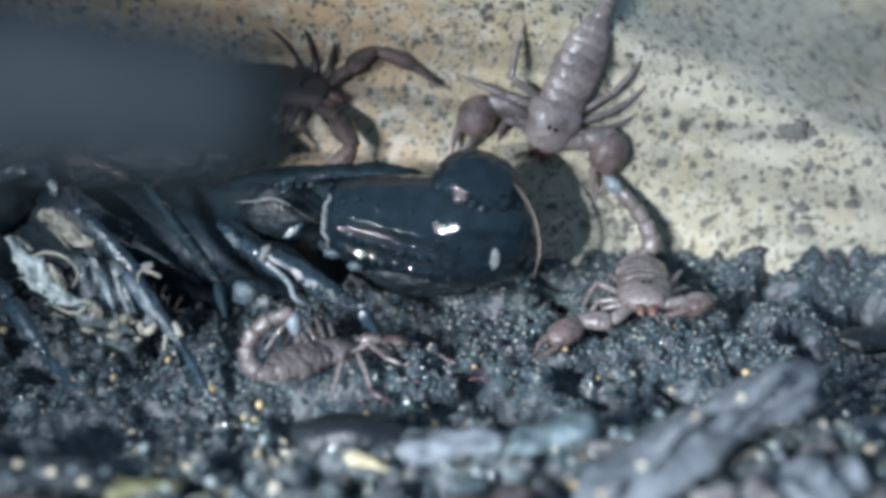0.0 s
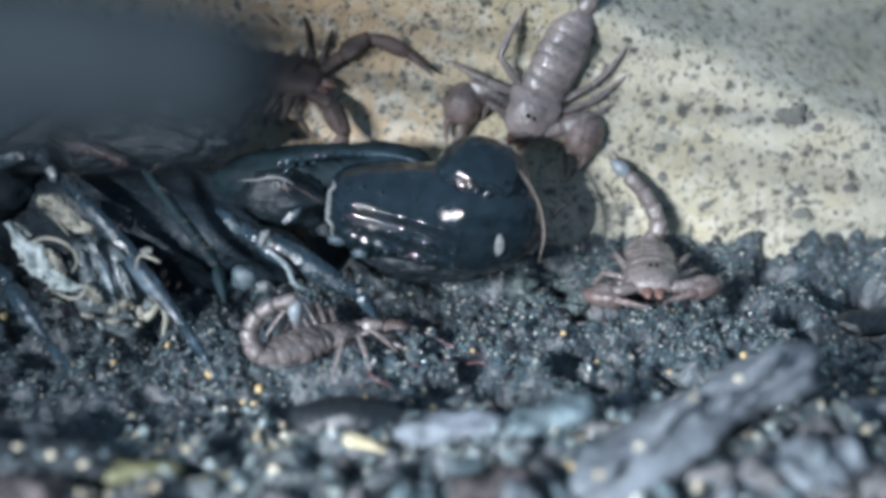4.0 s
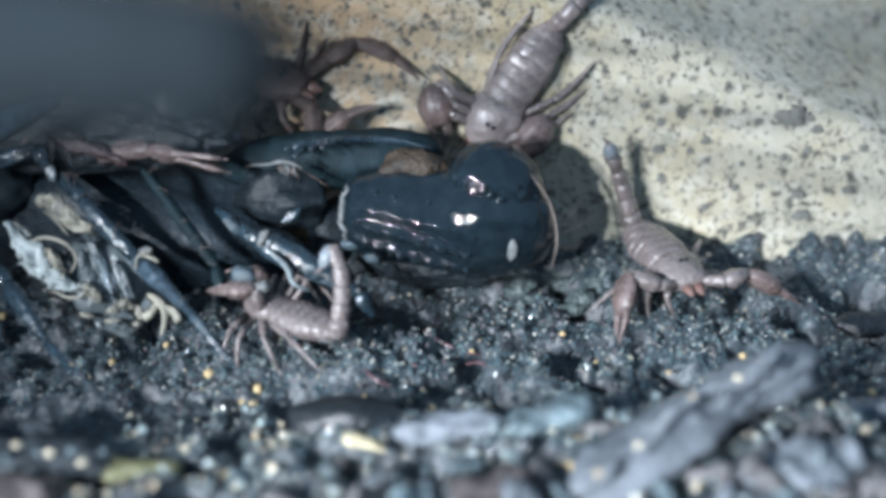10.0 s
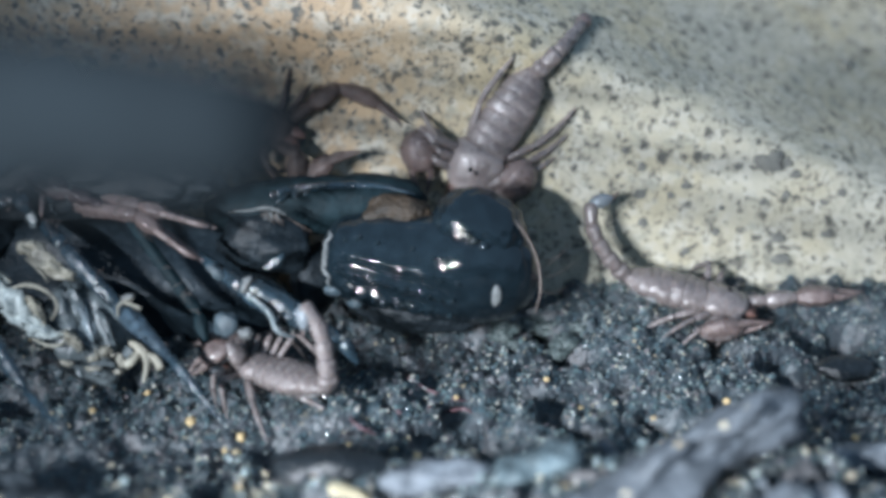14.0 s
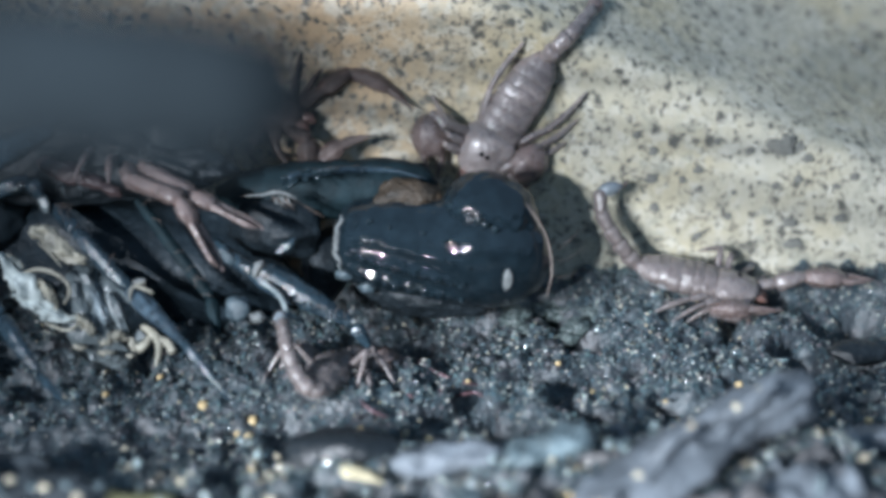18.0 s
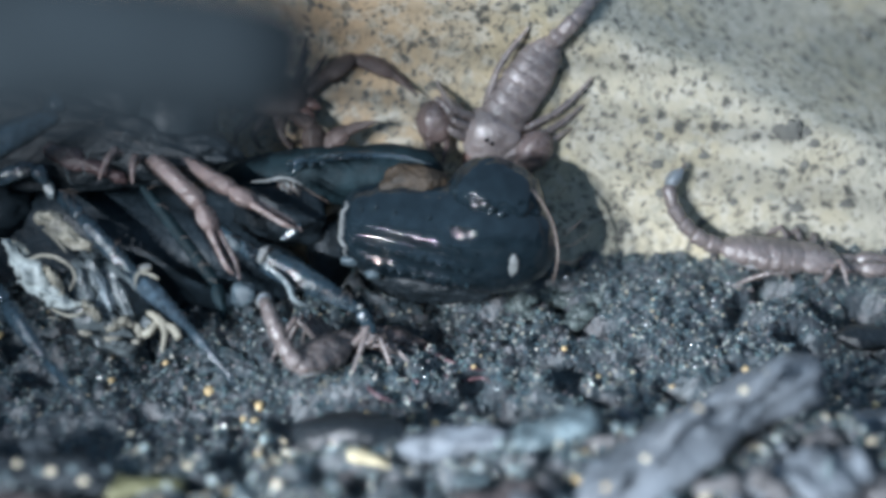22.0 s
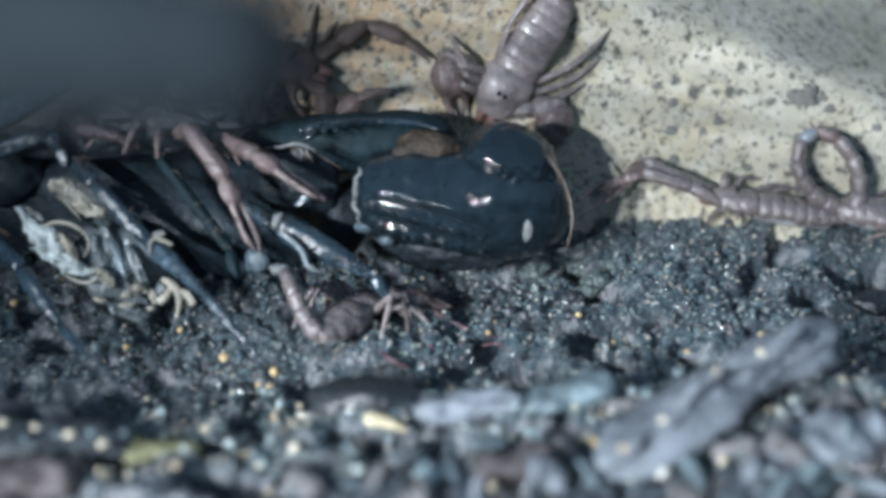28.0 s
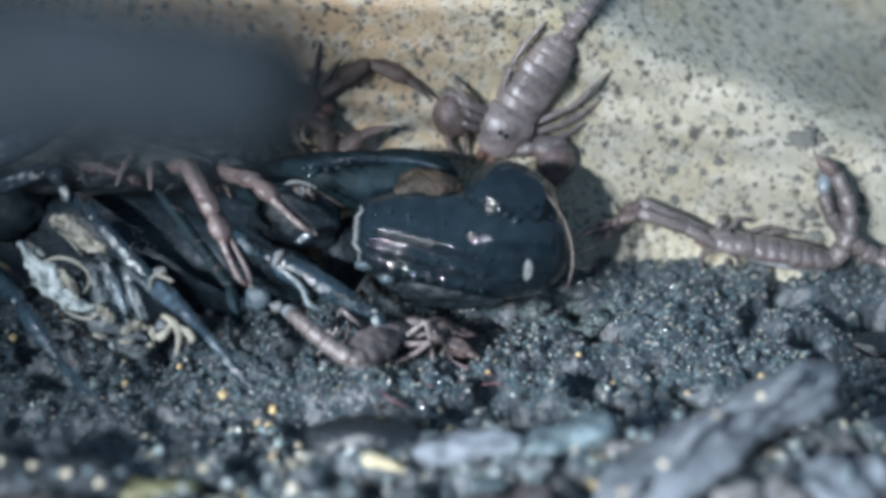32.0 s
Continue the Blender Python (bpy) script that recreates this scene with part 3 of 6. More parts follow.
for k in range(14):
    t = (k + 0.5) / 14
    p = sight(-70 + 270 * t, 792 + 24 * t + 20 * math.sin(k * 2.3), -24.0 - 1.4 * t)
    link_part("crumb", blob("crumb", (0.35, 0.28, 0.2), (M_PEAT, M_WOOD_BLUE, M_CRUMB_COOL)[k % 3], 0.5, 1.4, 0.2, 120 + k, 2), peat, Matrix.Translation(p - peat.location), "small crumb on the peat")


def clod(px, py, size, material, label, rough, fine, seed, sink):
    """A lump of soil lying where the line of sight meets the ground."""
    ob = new("soil_clod", blob("soil_clod", size, material, rough, 1.3, fine, seed, 5))
    ob.location = on_ground(px, py) + Vector((0, 0, size[2] * sink * MM))
    return tagged(ob, label, "soil")


M_CLOD = shader("wet_black_clod", (0.016, 0.021, 0.025), 0.35, 600, 0.5, 0.8, 0.5, bump_scale=1500)
M_GRANULAR = shader("wet_granular_clod", (0.026, 0.037, 0.046), 0.4, 900, 0.6, 1.0, 0.5, bump_scale=1700)
clod(622, 775, (4.3, 2.2, 1.7), M_CLOD, "smooth black oval clod of damp soil", 0.14, 0.05, 3.0, 1.0)
clod(1535, 512, (4.2, 1.6, 1.1), M_GRANULAR, "wet black granular mound of soil by the slab", 0.15, 0.10, 8.0, 0.15)
clod(1530, 580, (2.4, 1.6, 1.0), M_CLOD, "smooth black clod of damp soil", 0.25, 0.08, 12.0, 0.4)
M_GREENISH = shader("greenish_grey_clod", (0.085, 0.112, 0.108), 0.3, 700, 0.6, 1.0, 0.6, color2=(0.030, 0.042, 0.044), bump_scale=1800)
for k, (px, py, q) in enumerate(((900, 500, 0.8), (925, 512, 1.1), (958, 506, 1.2), (985, 494, 0.9), (1008, 512, 1.1), (1034, 530, 1.0), (1020, 548, 0.8), (940, 536, 0.7), (1062, 505, 0.9))):
    clod(px, py, (q * 1.2, q, q * 0.8), M_GREENISH, "small greenish grey clod beside the adult's claw", 0.45, 0.25, 20.0 + k * 2.3, 0.35)
# reddish strands added to stand in for a purple glint on the soil
M_GLINT_STRAND = shader("reddish_root_fibre", (0.15, 0.085, 0.095), 0.2, 900, 0.5, 0.3, 0.8)
for k, chain in enumerate((((755, 590), (790, 612), (835, 628), (862, 632)), ((690, 648), (720, 640), (742, 652)), ((790, 640), (815, 650), (850, 645), (868, 652)), ((650, 655), (664, 672), (700, 690)))):
    pts = [on_ground(*c) + Vector((0, 0, 0.35 * MM)) for c in chain]
    ob = new("root_fibre", tube("root_fibre", [p - pts[0] for p in pts], [0.1, 0.15, 0.13, 0.06][:len(pts)], M_GLINT_STRAND, 7))
    ob.location = pts[0]
    tagged(ob, "thin glossy reddish root fibre on the soil", "root", "root fibres")
rng_wood = random.Random(11)
for k in range(120):
    px, py = rng_wood.uniform(430, 1560), rng_wood.uniform(725, 960)
    if k % 4 == 0:
        px = rng_wood.uniform(500, 1568)
        py = rng_wood.uniform(830, 980)
    if py < 735 + 0.38 * max(0.0, 740 - px):
        continue
    p = on_ground(px, py)
    r = 0.25 + 0.85 * rng_wood.random() ** 1.6
    way = Vector((rng_wood.uniform(-1, 1), rng_wood.uniform(-0.6, 0.6), rng_wood.uniform(-0.1, 0.35))).normalized() * (rng_wood.uniform(1.2, 3.2) * MM)
    p = p + Vector((0, 0, r * 0.4 * MM))
    chip([p, p + way], (r, r * rng_wood.uniform(0.6, 1.1)), (M_WOOD, M_WOOD_BLUE, M_WOOD_BROWN)[k % 3], "small crumbling chip of rotten wood on the soil", "wood_chip", "wood")["group"] = "rotten wood chips"
chip([sight(180, 830, -24), sight(330, 825, -23)], (0.9, 0.8), shader("mossy_wood", (0.16, 0.16, 0.08), 0.6, 300, 0.6, 1.0), "small yellowish-green flake of wood on the soil")
chip([sight(615, 765, -20), sight(690, 795, -21)], (0.8, 0.25), shader("cream_chip", (0.60, 0.52, 0.34), 0.5, 300, 0.3, 0.6), "cream-coloured splinter on black soil", "splinter", "splinter", 0.35)


# ---- the adult scorpion ----
def ell_profile(length, r, n=18, blunt=0.5, start=0.35):
    """Radii along a rounded body of that length and greatest radius, in mm."""
    out = []
    for i in range(n + 1):
        t = i / n
        k = max(0.0, 1 - abs(2 * t - 1) ** (2.0 + blunt * 2)) ** 0.5
        out.append((t * length, max(0.04, r * max(k, start * (1 - t) if t < 0.2 else 0))))
    return out


def adult():
    root = new("adult_scorpion")
    root.location = sight(500, 420, 0)
    root.location.z = GROUND * MM
    tagged(root, "large glossy black adult scorpion lying on damp soil", "scorpion")
    inv = Matrix.Translation(-root.location)

    shifts = []

    def fixed(name, me, m, label="", parent=None):
        ob = new(name, me)
        ob.parent = parent or root
        ob.matrix_basis = m if parent else inv @ m
        return tagged(ob, label)

    TO_EYE = -AWAY
    # claw: a swollen, ridged palm whose narrow end joins the arm
    prof = [(0, 2.2), (0.4, 2.9), (1.2, 3.6), (3, 4.2), (5.5, 4.55), (8, 4.7), (10.5, 4.85), (12.5, 4.9), (14.3, 4.75), (16, 4.3), (17.4, 3.6), (18.4, 2.7), (19.0, 1.7), (19.3, 0.3)]
    fine = []
    for (x0, r0), (x1, r1) in zip(prof, prof[1:]):
        for s in range(6):
            fine.append((x0 + (x1 - x0) * s / 6, r0 + (r1 - r0) * s / 6))
    fine.append(prof[-1])
    me = bpy.data.meshes.new("claw_palm")
    seg = 96
    verts, faces = [], []
    for x, r in fine:
        for k in range(seg):
            a = 2 * math.pi * k / seg
            fade = max(0.0, min(1.0, (12.5 - x) / 3.0)) * max(0.0, min(1.0, (x - 1.5) / 2.0))
            # keels along the side that faces the light
            keel = sum(w * math.exp(-((math.degrees(a) - c - 1.8 * (x - 7) + 180) % 360 - 180) ** 2 / (2 * 3.0 ** 2)) for c, w in ((140, 2.4), (118, 1.8), (97, 1.2)))
            bead = 0.8 + 0.55 * math.sin(6.9 * x + 6 * noise.noise((a * 2, x * 0.5, 1.0)))
            rr = r * (1 + 0.085 * keel * bead * fade - 0.03 * fade) + 0.12 * fade * noise.noise((x * 2.2, math.cos(a) * 8, math.sin(a) * 8))
            bulge = 0.9 * math.exp(-((x - 14.0) / 3.0) ** 2) * max(0.0, math.cos(a - radians(25))) ** 2
            verts.append((x * MM, (rr + bulge) * math.cos(a) * 1.0 * MM, (rr + bulge) * math.sin(a) * 0.95 * MM))
    n = len(fine)
    for i in range(n - 1):
        for k in range(seg):
            j = (k + 1) % seg
            faces.append((i * seg + k, i * seg + j, (i + 1) * seg + j, (i + 1) * seg + k))
    faces.append(tuple(range(seg - 1, -1, -1)))
    palm_me = as_mesh("claw_palm", verts, faces, M_BLACK)
    palm_m = aim(sight(610, 367, 1.5), view_dir(-6, -4), TO_EYE)
    palm = fixed("claw_palm", palm_me, palm_m, "glossy black swollen claw palm with lengthwise keels")

    def on_palm(name, me, place, forward=RIGHT, label=""):
        """A small piece on the palm, given in the world."""
        return link_part(name, me, palm, palm_m.inverted() @ aim(place, forward, TO_EYE), label)

    # dull black part added in place of the shadow below the palm
    on_palm("claw_underside", blob("claw_underside", (5.9, 2.3, 2.2), M_UNDER, 0.2, 1.3, 0.08, 33, 5), sight(772, 460, 2.2), view_dir(-7), "dull black underside of the claw")
    on_palm("finger_base", blob("finger_base", (4.4, 4.1, 3.6), M_BLACK, 0.10, 1.0, 0.06, 21, 5), sight(880, 331, -0.7), view_dir(-30), "rounded glossy black base of the claw's finger")

    for k in range(6):
        px, py = 812 + k * 15 + (k % 2) * 3, 311 + k * 8
        d = -0.7 - 3.75 * math.sqrt(max(0.0, 1 - ((px - 882) / 20 / 4.4) ** 2 - ((py - 331) / 20 / 4.1) ** 2))
        on_palm("granule", blob("granule", (0.36, 0.3, 0.34), M_WET, 0.2, 1.5, 0.1, 60 + k, 3), sight(px, py, d), view_dir(-28))

    def skin(x, a):
        """A place on the palm's skin at x mm along it and a degrees round it from its upper side."""
        r = np.interp(x, [q[0] for q in prof], [q[1] for q in prof])
        bulge = 0.9 * math.exp(-((x - 14.0) / 3.0) ** 2) * max(0.0, math.cos(radians(a - 25))) ** 2
        return Vector((x, (r + bulge) * math.cos(radians(a)), (r + bulge) * math.sin(radians(a)) * 0.95)) * MM

    def palm_tube(name, pts, r0, r1, material, label=""):
        n = len(pts)
        radii = [r0 + (r1 - r0) * math.sin(math.pi * i / (n - 1)) for i in range(n)]
        return link_part(name, tube(name, pts, radii, material, 8, 0, 2), palm, None, label)

    # pale collar at the narrow end, brown rim round the swollen end
    palm_tube("collar", [skin(1.9 - 1.5 * math.sin(radians(a)) + 0.8 * noise.noise((a * 0.09, 0, 0)), a) for a in range(48, 150, 6)], 0.1, 0.27, M_PALE_JOINT, "pale ring of joint skin")
    rim = [palm_m.inverted() @ sight(*c) for c in ((880, 262, -1.8), (920, 284, -2.6), (952, 316, -2.8), (976, 353, -2.8), (988, 393, -2.8), (990, 433, -2.8), (980, 472, -2.6))]
    link_part("rim", tube("rim", rim, (0.05, 0.1, 0.12, 0.12, 0.12, 0.1, 0.05), M_RIM, 8, 0, 3), palm, None, "thin brown rim round the claw")

    def wart(name, x, a, size, material, seed, label):
        place = skin(x, a)
        out = Vector((0, math.cos(radians(a)), math.sin(radians(a))))
        link_part(name, blob(name, size, material, 0.25, 1.5, 0.1, seed, 3), palm, aim(place, Vector((1, 0, 0)), out), label)

    wart("pale_spot", 15.6, 119, (0.42, 1.1, 0.22), M_PALE_JOINT, 2, "pale oval spot")
    wart("tubercle", 1.3, 152, (0.85, 0.6, 0.4), M_BLUE_NODE, 4, "pale bluish tubercle")
    wart("tubercle", 3.4, 166, (0.8, 0.7, 0.45), M_BLUE_NODE, 8, "pale bluish tubercle")
    for k in range(34):
        gx = random.uniform(2, 11)
        wart("granule", gx, random.choice((76, 96, 116, 136)) + 1.8 * (gx - 7) + random.uniform(-3, 3), (0.19, 0.17, 0.22), M_WET, k * 1.3, "")
    bead_rng = random.Random(77)
    for k in range(48):
        gx = bead_rng.uniform(2, 12.5)
        wart("granule", gx, (97, 118, 118, 140)[k % 4] + 1.8 * (gx - 7) + bead_rng.uniform(-2.5, 2.5), (0.15, 0.12, 0.34 + 0.1 * (k % 3)), M_WET, k * 2.1, "")
    for k, (x0, y0, x1, y1) in enumerate(((985, 408, 1052, 380), (985, 395, 1045, 345), (980, 430, 1040, 425), (960, 330, 1010, 300), (985, 372, 1035, 362))):
        p, q = sight(x0, y0, 0), sight(x1, y1, 1.5)
        mid = (p + q) / 2 - UP * 0.5 * MM
        pts = [palm_m.inverted() @ v for v in (p, mid, q)]
        link_part("bristle", tube("bristle", pts, (0.045, 0.04, 0.015), M_RIM, 5), palm)
    # amber membrane above the palm and the arm behind it
    membrane = fixed("joint_membrane", blob("joint_membrane", (2.7, 1.9, 1.3), M_MEMBRANE, 0.4, 1.4, 0.10, 6, 5), aim(sight(738, 298, -0.3), view_dir(-4), TO_EYE), "amber skin between claw and arm")
    arm_m = aim(sight(400, 292, 4), view_dir(3, -2), TO_EYE)
    arm = fixed("arm", lathe("arm", ell_profile(20.5, 2.6, 26, 0.8), M_ARM, 0.9, 28, 9, 0.06, 0.3, 0.10, 3.0), arm_m, "blue-black upper arm")
    fixed("arm_base", blob("arm_base", (4.3, 2.7, 2.6), M_BLACK_ROUGH, 0.35, 1.4, 0.14, 9, 4), aim(sight(505, 350, 2.0), view_dir(-8), TO_EYE), "granular black arm base")
    pts = [inv @ sight(*p) for p in ((440, 292, -1), (480, 288, -2.0), (510, 286, -2.2), (540, 300, -2), (590, 330, -1.4))]
    arm_skin = link_part("joint_skin", tube("joint_skin", pts, (0.04, 0.09, 0.12, 0.08, 0.03), M_RIM, 8), root, None, "crumpled pale joint skin")
    # lighter blue strip laid on the arm in place of its highlight
    pts = [inv @ sight(*p) for p in ((515, 272, 0), (530, 258, -0.3), (600, 247, 0.6), (700, 246, 1.2), (770, 262, 1.2))]
    arm_keel = link_part("arm_keel", tube("arm_keel", pts, (0.12, 0.5, 0.42, 0.3, 0.1), M_LEG, 8), root, None, "wet blue-black keel of the arm")

    def on_arm(name, chain, radii, material, label=""):
        pts = [arm_m.inverted() @ sight(*c) for c in chain]
        return link_part(name, tube(name, pts, radii, material, 7), arm, None, label)

    # glossy ridge and beads added for the arm's glints, and scraggly skin in its bend
    on_arm("keel_ridge", ((520, 280, -2.6), (530, 271, -2.7), (543, 261, -2.5)), (0.12, 0.26, 0.14), M_WET, "wet bluish ridge")
    for px, py, q in ((518, 260, 0.3), (548, 248, 0.22), (560, 246, 0.26), (572, 249, 0.3), (583, 246, 0.3), (596, 246, 0.26), (607, 244, 0.2), (556, 262, 0.24), (576, 260, 0.2)):
        link_part("granule", blob("granule", (q * 1.3, q, q), M_WET, 0.2, 1.5, 0.1, px * 0.3, 3), arm, arm_m.inverted() @ aim(sight(px, py, -2.6), RIGHT, TO_EYE))
    net = random.Random(31)
    on_arm("joint_skin", ((450, 290, -2.6), (478, 289, -3.0), (502, 284, -3.2), (524, 288, -3.2), (540, 297, -3.0)), (0.06, 0.12, 0.17, 0.15, 0.06), M_PALE_JOINT, "crumpled pale joint skin")
    for k in range(9):
        px, py = 497 + net.uniform(0, 30), 288 + net.uniform(0, 6)
        on_arm("skin_thread", ((px, py, -3.1), (px + net.uniform(-2, 9), py + net.uniform(6, 12), -3.3), (px + net.uniform(4, 20), py + net.uniform(12, 26), -3.0)), (0.05, 0.08, 0.03), M_PALE_JOINT if k % 2 else M_RIM)
    # underside of the trunk between the legs
    fixed("trunk", blob("trunk", (15, 6.5, 5.5), M_TRUNK, 0.22, 1.6, 0.05, 12, 4), aim(sight(250, 402, 6.5), view_dir(-8), TO_EYE), "dull black trunk in deep shade")
    fixed("claw_socket", blob("claw_socket", (2.2, 3.6, 2.2), M_BLACK_ROUGH, 0.2, 1.6, 0.06, 15, 3), aim(sight(592, 415, 4), view_dir(-8), TO_EYE), "black socket of the claw")

    # walking legs, each a chain of segments with a pale knee
    def leg(chain, label="", early=None, material=M_LEG):
        pts = [sight(*c[:3]) for c in chain]
        for i in range(len(pts) - 1):
            r0, r1 = chain[i][3], chain[i + 1][3]
            L = (pts[i + 1] - pts[i]).length / MM
            prof = [(0, r0 * 0.5), (L * 0.03, r0 * 0.72), (L * 0.15, r0 * 0.95), (L * 0.35, r0 * 1.0), (L * 0.65, (r0 + r1) / 2 * 1.0), (L * 0.9, r1 * 0.95), (L * 0.98, r1 * 0.8), (L, r1 * 0.5)]
            me = lathe("leg_segment", prof, material, 0.8, 20, 5, 0.22, 0.12, 0.09, i * 2.0 + L)
            m = aim(pts[i], pts[i + 1] - pts[i], TO_EYE)
            seg_ob = fixed("leg_segment", me, m, label)
            if early:
                q0, q1 = sight(*early[i]), sight(*early[i + 1])
                shifts.append((seg_ob, inv @ aim(q0, q1 - q0, TO_EYE), inv @ m))

    leg([(388, 366, 0, .45), (462, 425, -3, .62)])
    leg([(460, 418, -3, 1.15), (640, 518, -3.5, .55), (668, 560, -3, .3)])
    leg([(258, 295, -1, .45), (388, 470, -3, .5), (402, 535, -3.6, .24)], "dull black leg in the shade", None, M_ARM)
    leg([(85, 275, 0, .5), (150, 350, -4, .6), (245, 455, -5, .58)])
    leg([(245, 452, -5, .72), (343, 552, -9.4, .34)], "", [(226, 452, -5), (332, 594, -6.6)], M_SHIN)
    leg([(336, 542, -9.2, .36), (432, 662, -11.5, .16)], "", [(326, 584, -6.6), (374, 672, -8.8)])
    leg([(-40, 430, -3, .7), (20, 500, -7, .66), (85, 598, -9, .34), (140, 660, -12, .16)])
    leg([(-40, 300, -3, .7), (70, 262, -4.5, .6), (92, 292, -4.2, .3)], "teal-black leg lifted over the trunk")
    leg([(-60, 255, -10, 1.1), (110, 170, -8, .75), (100, 130, -8, .25)], "teal-black leg lifted over the trunk")
    rng = random.Random(23)
    for k in range(40):
        t = rng.random()
        (ax, ay), (bx, by) = rng.choice((((85, 275), (245, 455)), ((255, 285), (385, 485)), ((462, 425), (640, 518)), ((245, 452), (343, 552)), ((80, 150), (270, 230))))
        px, py, d = ax + (bx - ax) * t, ay + (by - ay) * t, -4.6 - rng.random()
        a = rng.uniform(-2.2, 1.0)
        q = rng.uniform(12, 30)
        pts = [inv @ sight(px, py, d), inv @ sight(px + q * 0.6 * math.cos(a), py + q * 0.6 * math.sin(a), d - 0.4), inv @ sight(px + q * math.cos(a + 0.3), py + q * math.sin(a + 0.3), d - 0.6)]
        link_part("bristle", tube("bristle", pts, (0.04, 0.035, 0.012), M_RIM, 5), root)
    for chain in (((246, 474, -6.6), (247, 456, -6.8), (258, 446, -7), (274, 443, -7)), ((252, 450, -6.8), (268, 452, -7), (287, 461, -7))):
        pts = [inv @ sight(*c) for c in chain]
        link_part("joint_skin", tube("joint_skin", pts, (0.08, 0.15, 0.12, 0.05)[:len(pts)], M_HUSK_CREAM, 7), root, None, "torn pale joint skin")
    # knees and small joint nodes
    for px, py, d, sx, sy, mat, ang in ((470, 420, -4, .45, 1.0, M_PALE_JOINT, -25), (417, 397, -2.5, 1.0, .6, M_BLUE_NODE, -40), (437, 488, -5.2, 1.15, 1.3, M_BLUE_NODE, 70), (470, 505, -5.5, .7, .6, M_PALE_JOINT, 0),
                                        (520, 380, -3, 1.2, .5, M_LEG, 40), (262, 440, -6, .6, .3, M_PALE_JOINT, 10), (95, 300, -3, .55, 1.2, M_HUSK_GREY, 20), (640, 512, -5, .3, .3, M_PALE_JOINT, 0)):
        fixed("joint_node", blob("joint_node", (sx * 0.9, sy * 0.8, min(sx, sy) * 0.6), mat, 0.35, 1.4, 0.08, px * 0.1, 3), aim(sight(px, py, d), view_dir(ang), TO_EYE), "pale swollen leg joint")
    pts = [inv @ sight(*p) for p in ((480, 440, -4.5), (512, 470, -5), (525, 500, -5.4), (555, 512, -5.2))]
    link_part("foot_claw", tube("foot_claw", pts, (0.22, 0.28, 0.24, 0.12), M_HUSK_GREY, 8), root, None, "curved grey foot claw")

    # the plated rear body above the legs, and the other claw raised high above the soil
    for i in range(6):
        plate = blob("body_plate", (3.7, (4.6, 5.6, 6.4, 6.8, 6.8, 6.4)[i], 3.1), M_DARK, 0.14, 1.5, 0.03, 30 + i * 2.1, 4)
        fixed("body_plate", plate, aim(sight(318 - i * 100, 172 - i * 13, 0.5), view_dir(-7), TO_EYE), "dull black body plate")
    fixed("flank", blob("flank", (17, 4.3, 2.6), M_UNDER, 0.2, 1.4, 0.12, 52, 5), aim(sight(60, 205, -1), view_dir(-7), TO_EYE), "dull black flank of the body")
    fixed("leg_base", blob("leg_base", (6, 4, 2.5), M_DARK, 0.15, 1.3, 0.1, 57, 4), aim(sight(-45, 300, 2), view_dir(-20), TO_EYE), "dull black base of a leg")
    M_FLUSH = shader("dark_reddish_joint_skin", (0.075, 0.045, 0.045), 0.4, 600, 0.6, 0.6)
    for px, py, sx, sy in ((128, 246, 2.0, 0.9), (175, 262, 1.4, 0.6), (215, 280, 1.0, 0.5)):
        fixed("joint_skin", blob("joint_skin", (sx, sy, 0.5), M_FLUSH, 0.4, 1.5, 0.2, px * 0.1, 3), aim(sight(px, py, -3.4), view_dir(-20), TO_EYE), "dark reddish skin between the leg bases")
    hair = random.Random(8)
    for k in range(14):
        px, py = hair.uniform(90, 300), hair.uniform(150, 300)
        a, q = hair.uniform(-2.6, -0.4), hair.uniform(14, 30)
        pts = [inv @ sight(px, py, -3.6), inv @ sight(px + q * 0.5 * math.cos(a), py + q * 0.5 * math.sin(a), -4.4), inv @ sight(px + q * math.cos(a + 0.3), py + q * math.sin(a + 0.3), -4.8)]
        link_part("bristle", tube("bristle", pts, (0.06, 0.05, 0.015), M_HUSK_GREY, 5), root)
    near = lathe("raised_claw", ell_profile(11.6, 1.85, 30, 2.2), M_NEAR, 0.9, 24, 0, 0, 0.2, 0.12, 4.0)
    raised = [fixed("raised_claw", near, aim(sight(-345, 40, -70), view_dir(-3.5, 1), TO_EYE), "dull black claw raised high above the soil")]
    arm_a, arm_b = sight(-420, -40, -8), sight(-335, 40, -68)
    L = (arm_b - arm_a).length / MM
    raised.append(fixed("raised_arm", lathe("raised_arm", ell_profile(L, 2.6, 20, 0.8), M_NEAR, 0.9, 20), aim(arm_a, arm_b - arm_a, TO_EYE), "dull black arm raised high above the soil"))
    drop = Matrix.Translation((RIGHT * -1.2 + UP * -1.9) * MM)
    for ob in (arm, membrane, arm_skin, arm_keel):
        shifts.append((ob, drop @ ob.matrix_basis, ob.matrix_basis.copy()))
    shifts.append((palm, Matrix.Translation((RIGHT * -1.7 + UP * 0.55) * MM) @ palm.matrix_basis, palm.matrix_basis.copy()))
    return shifts, raised


adult_shifts, raised_parts = adult()


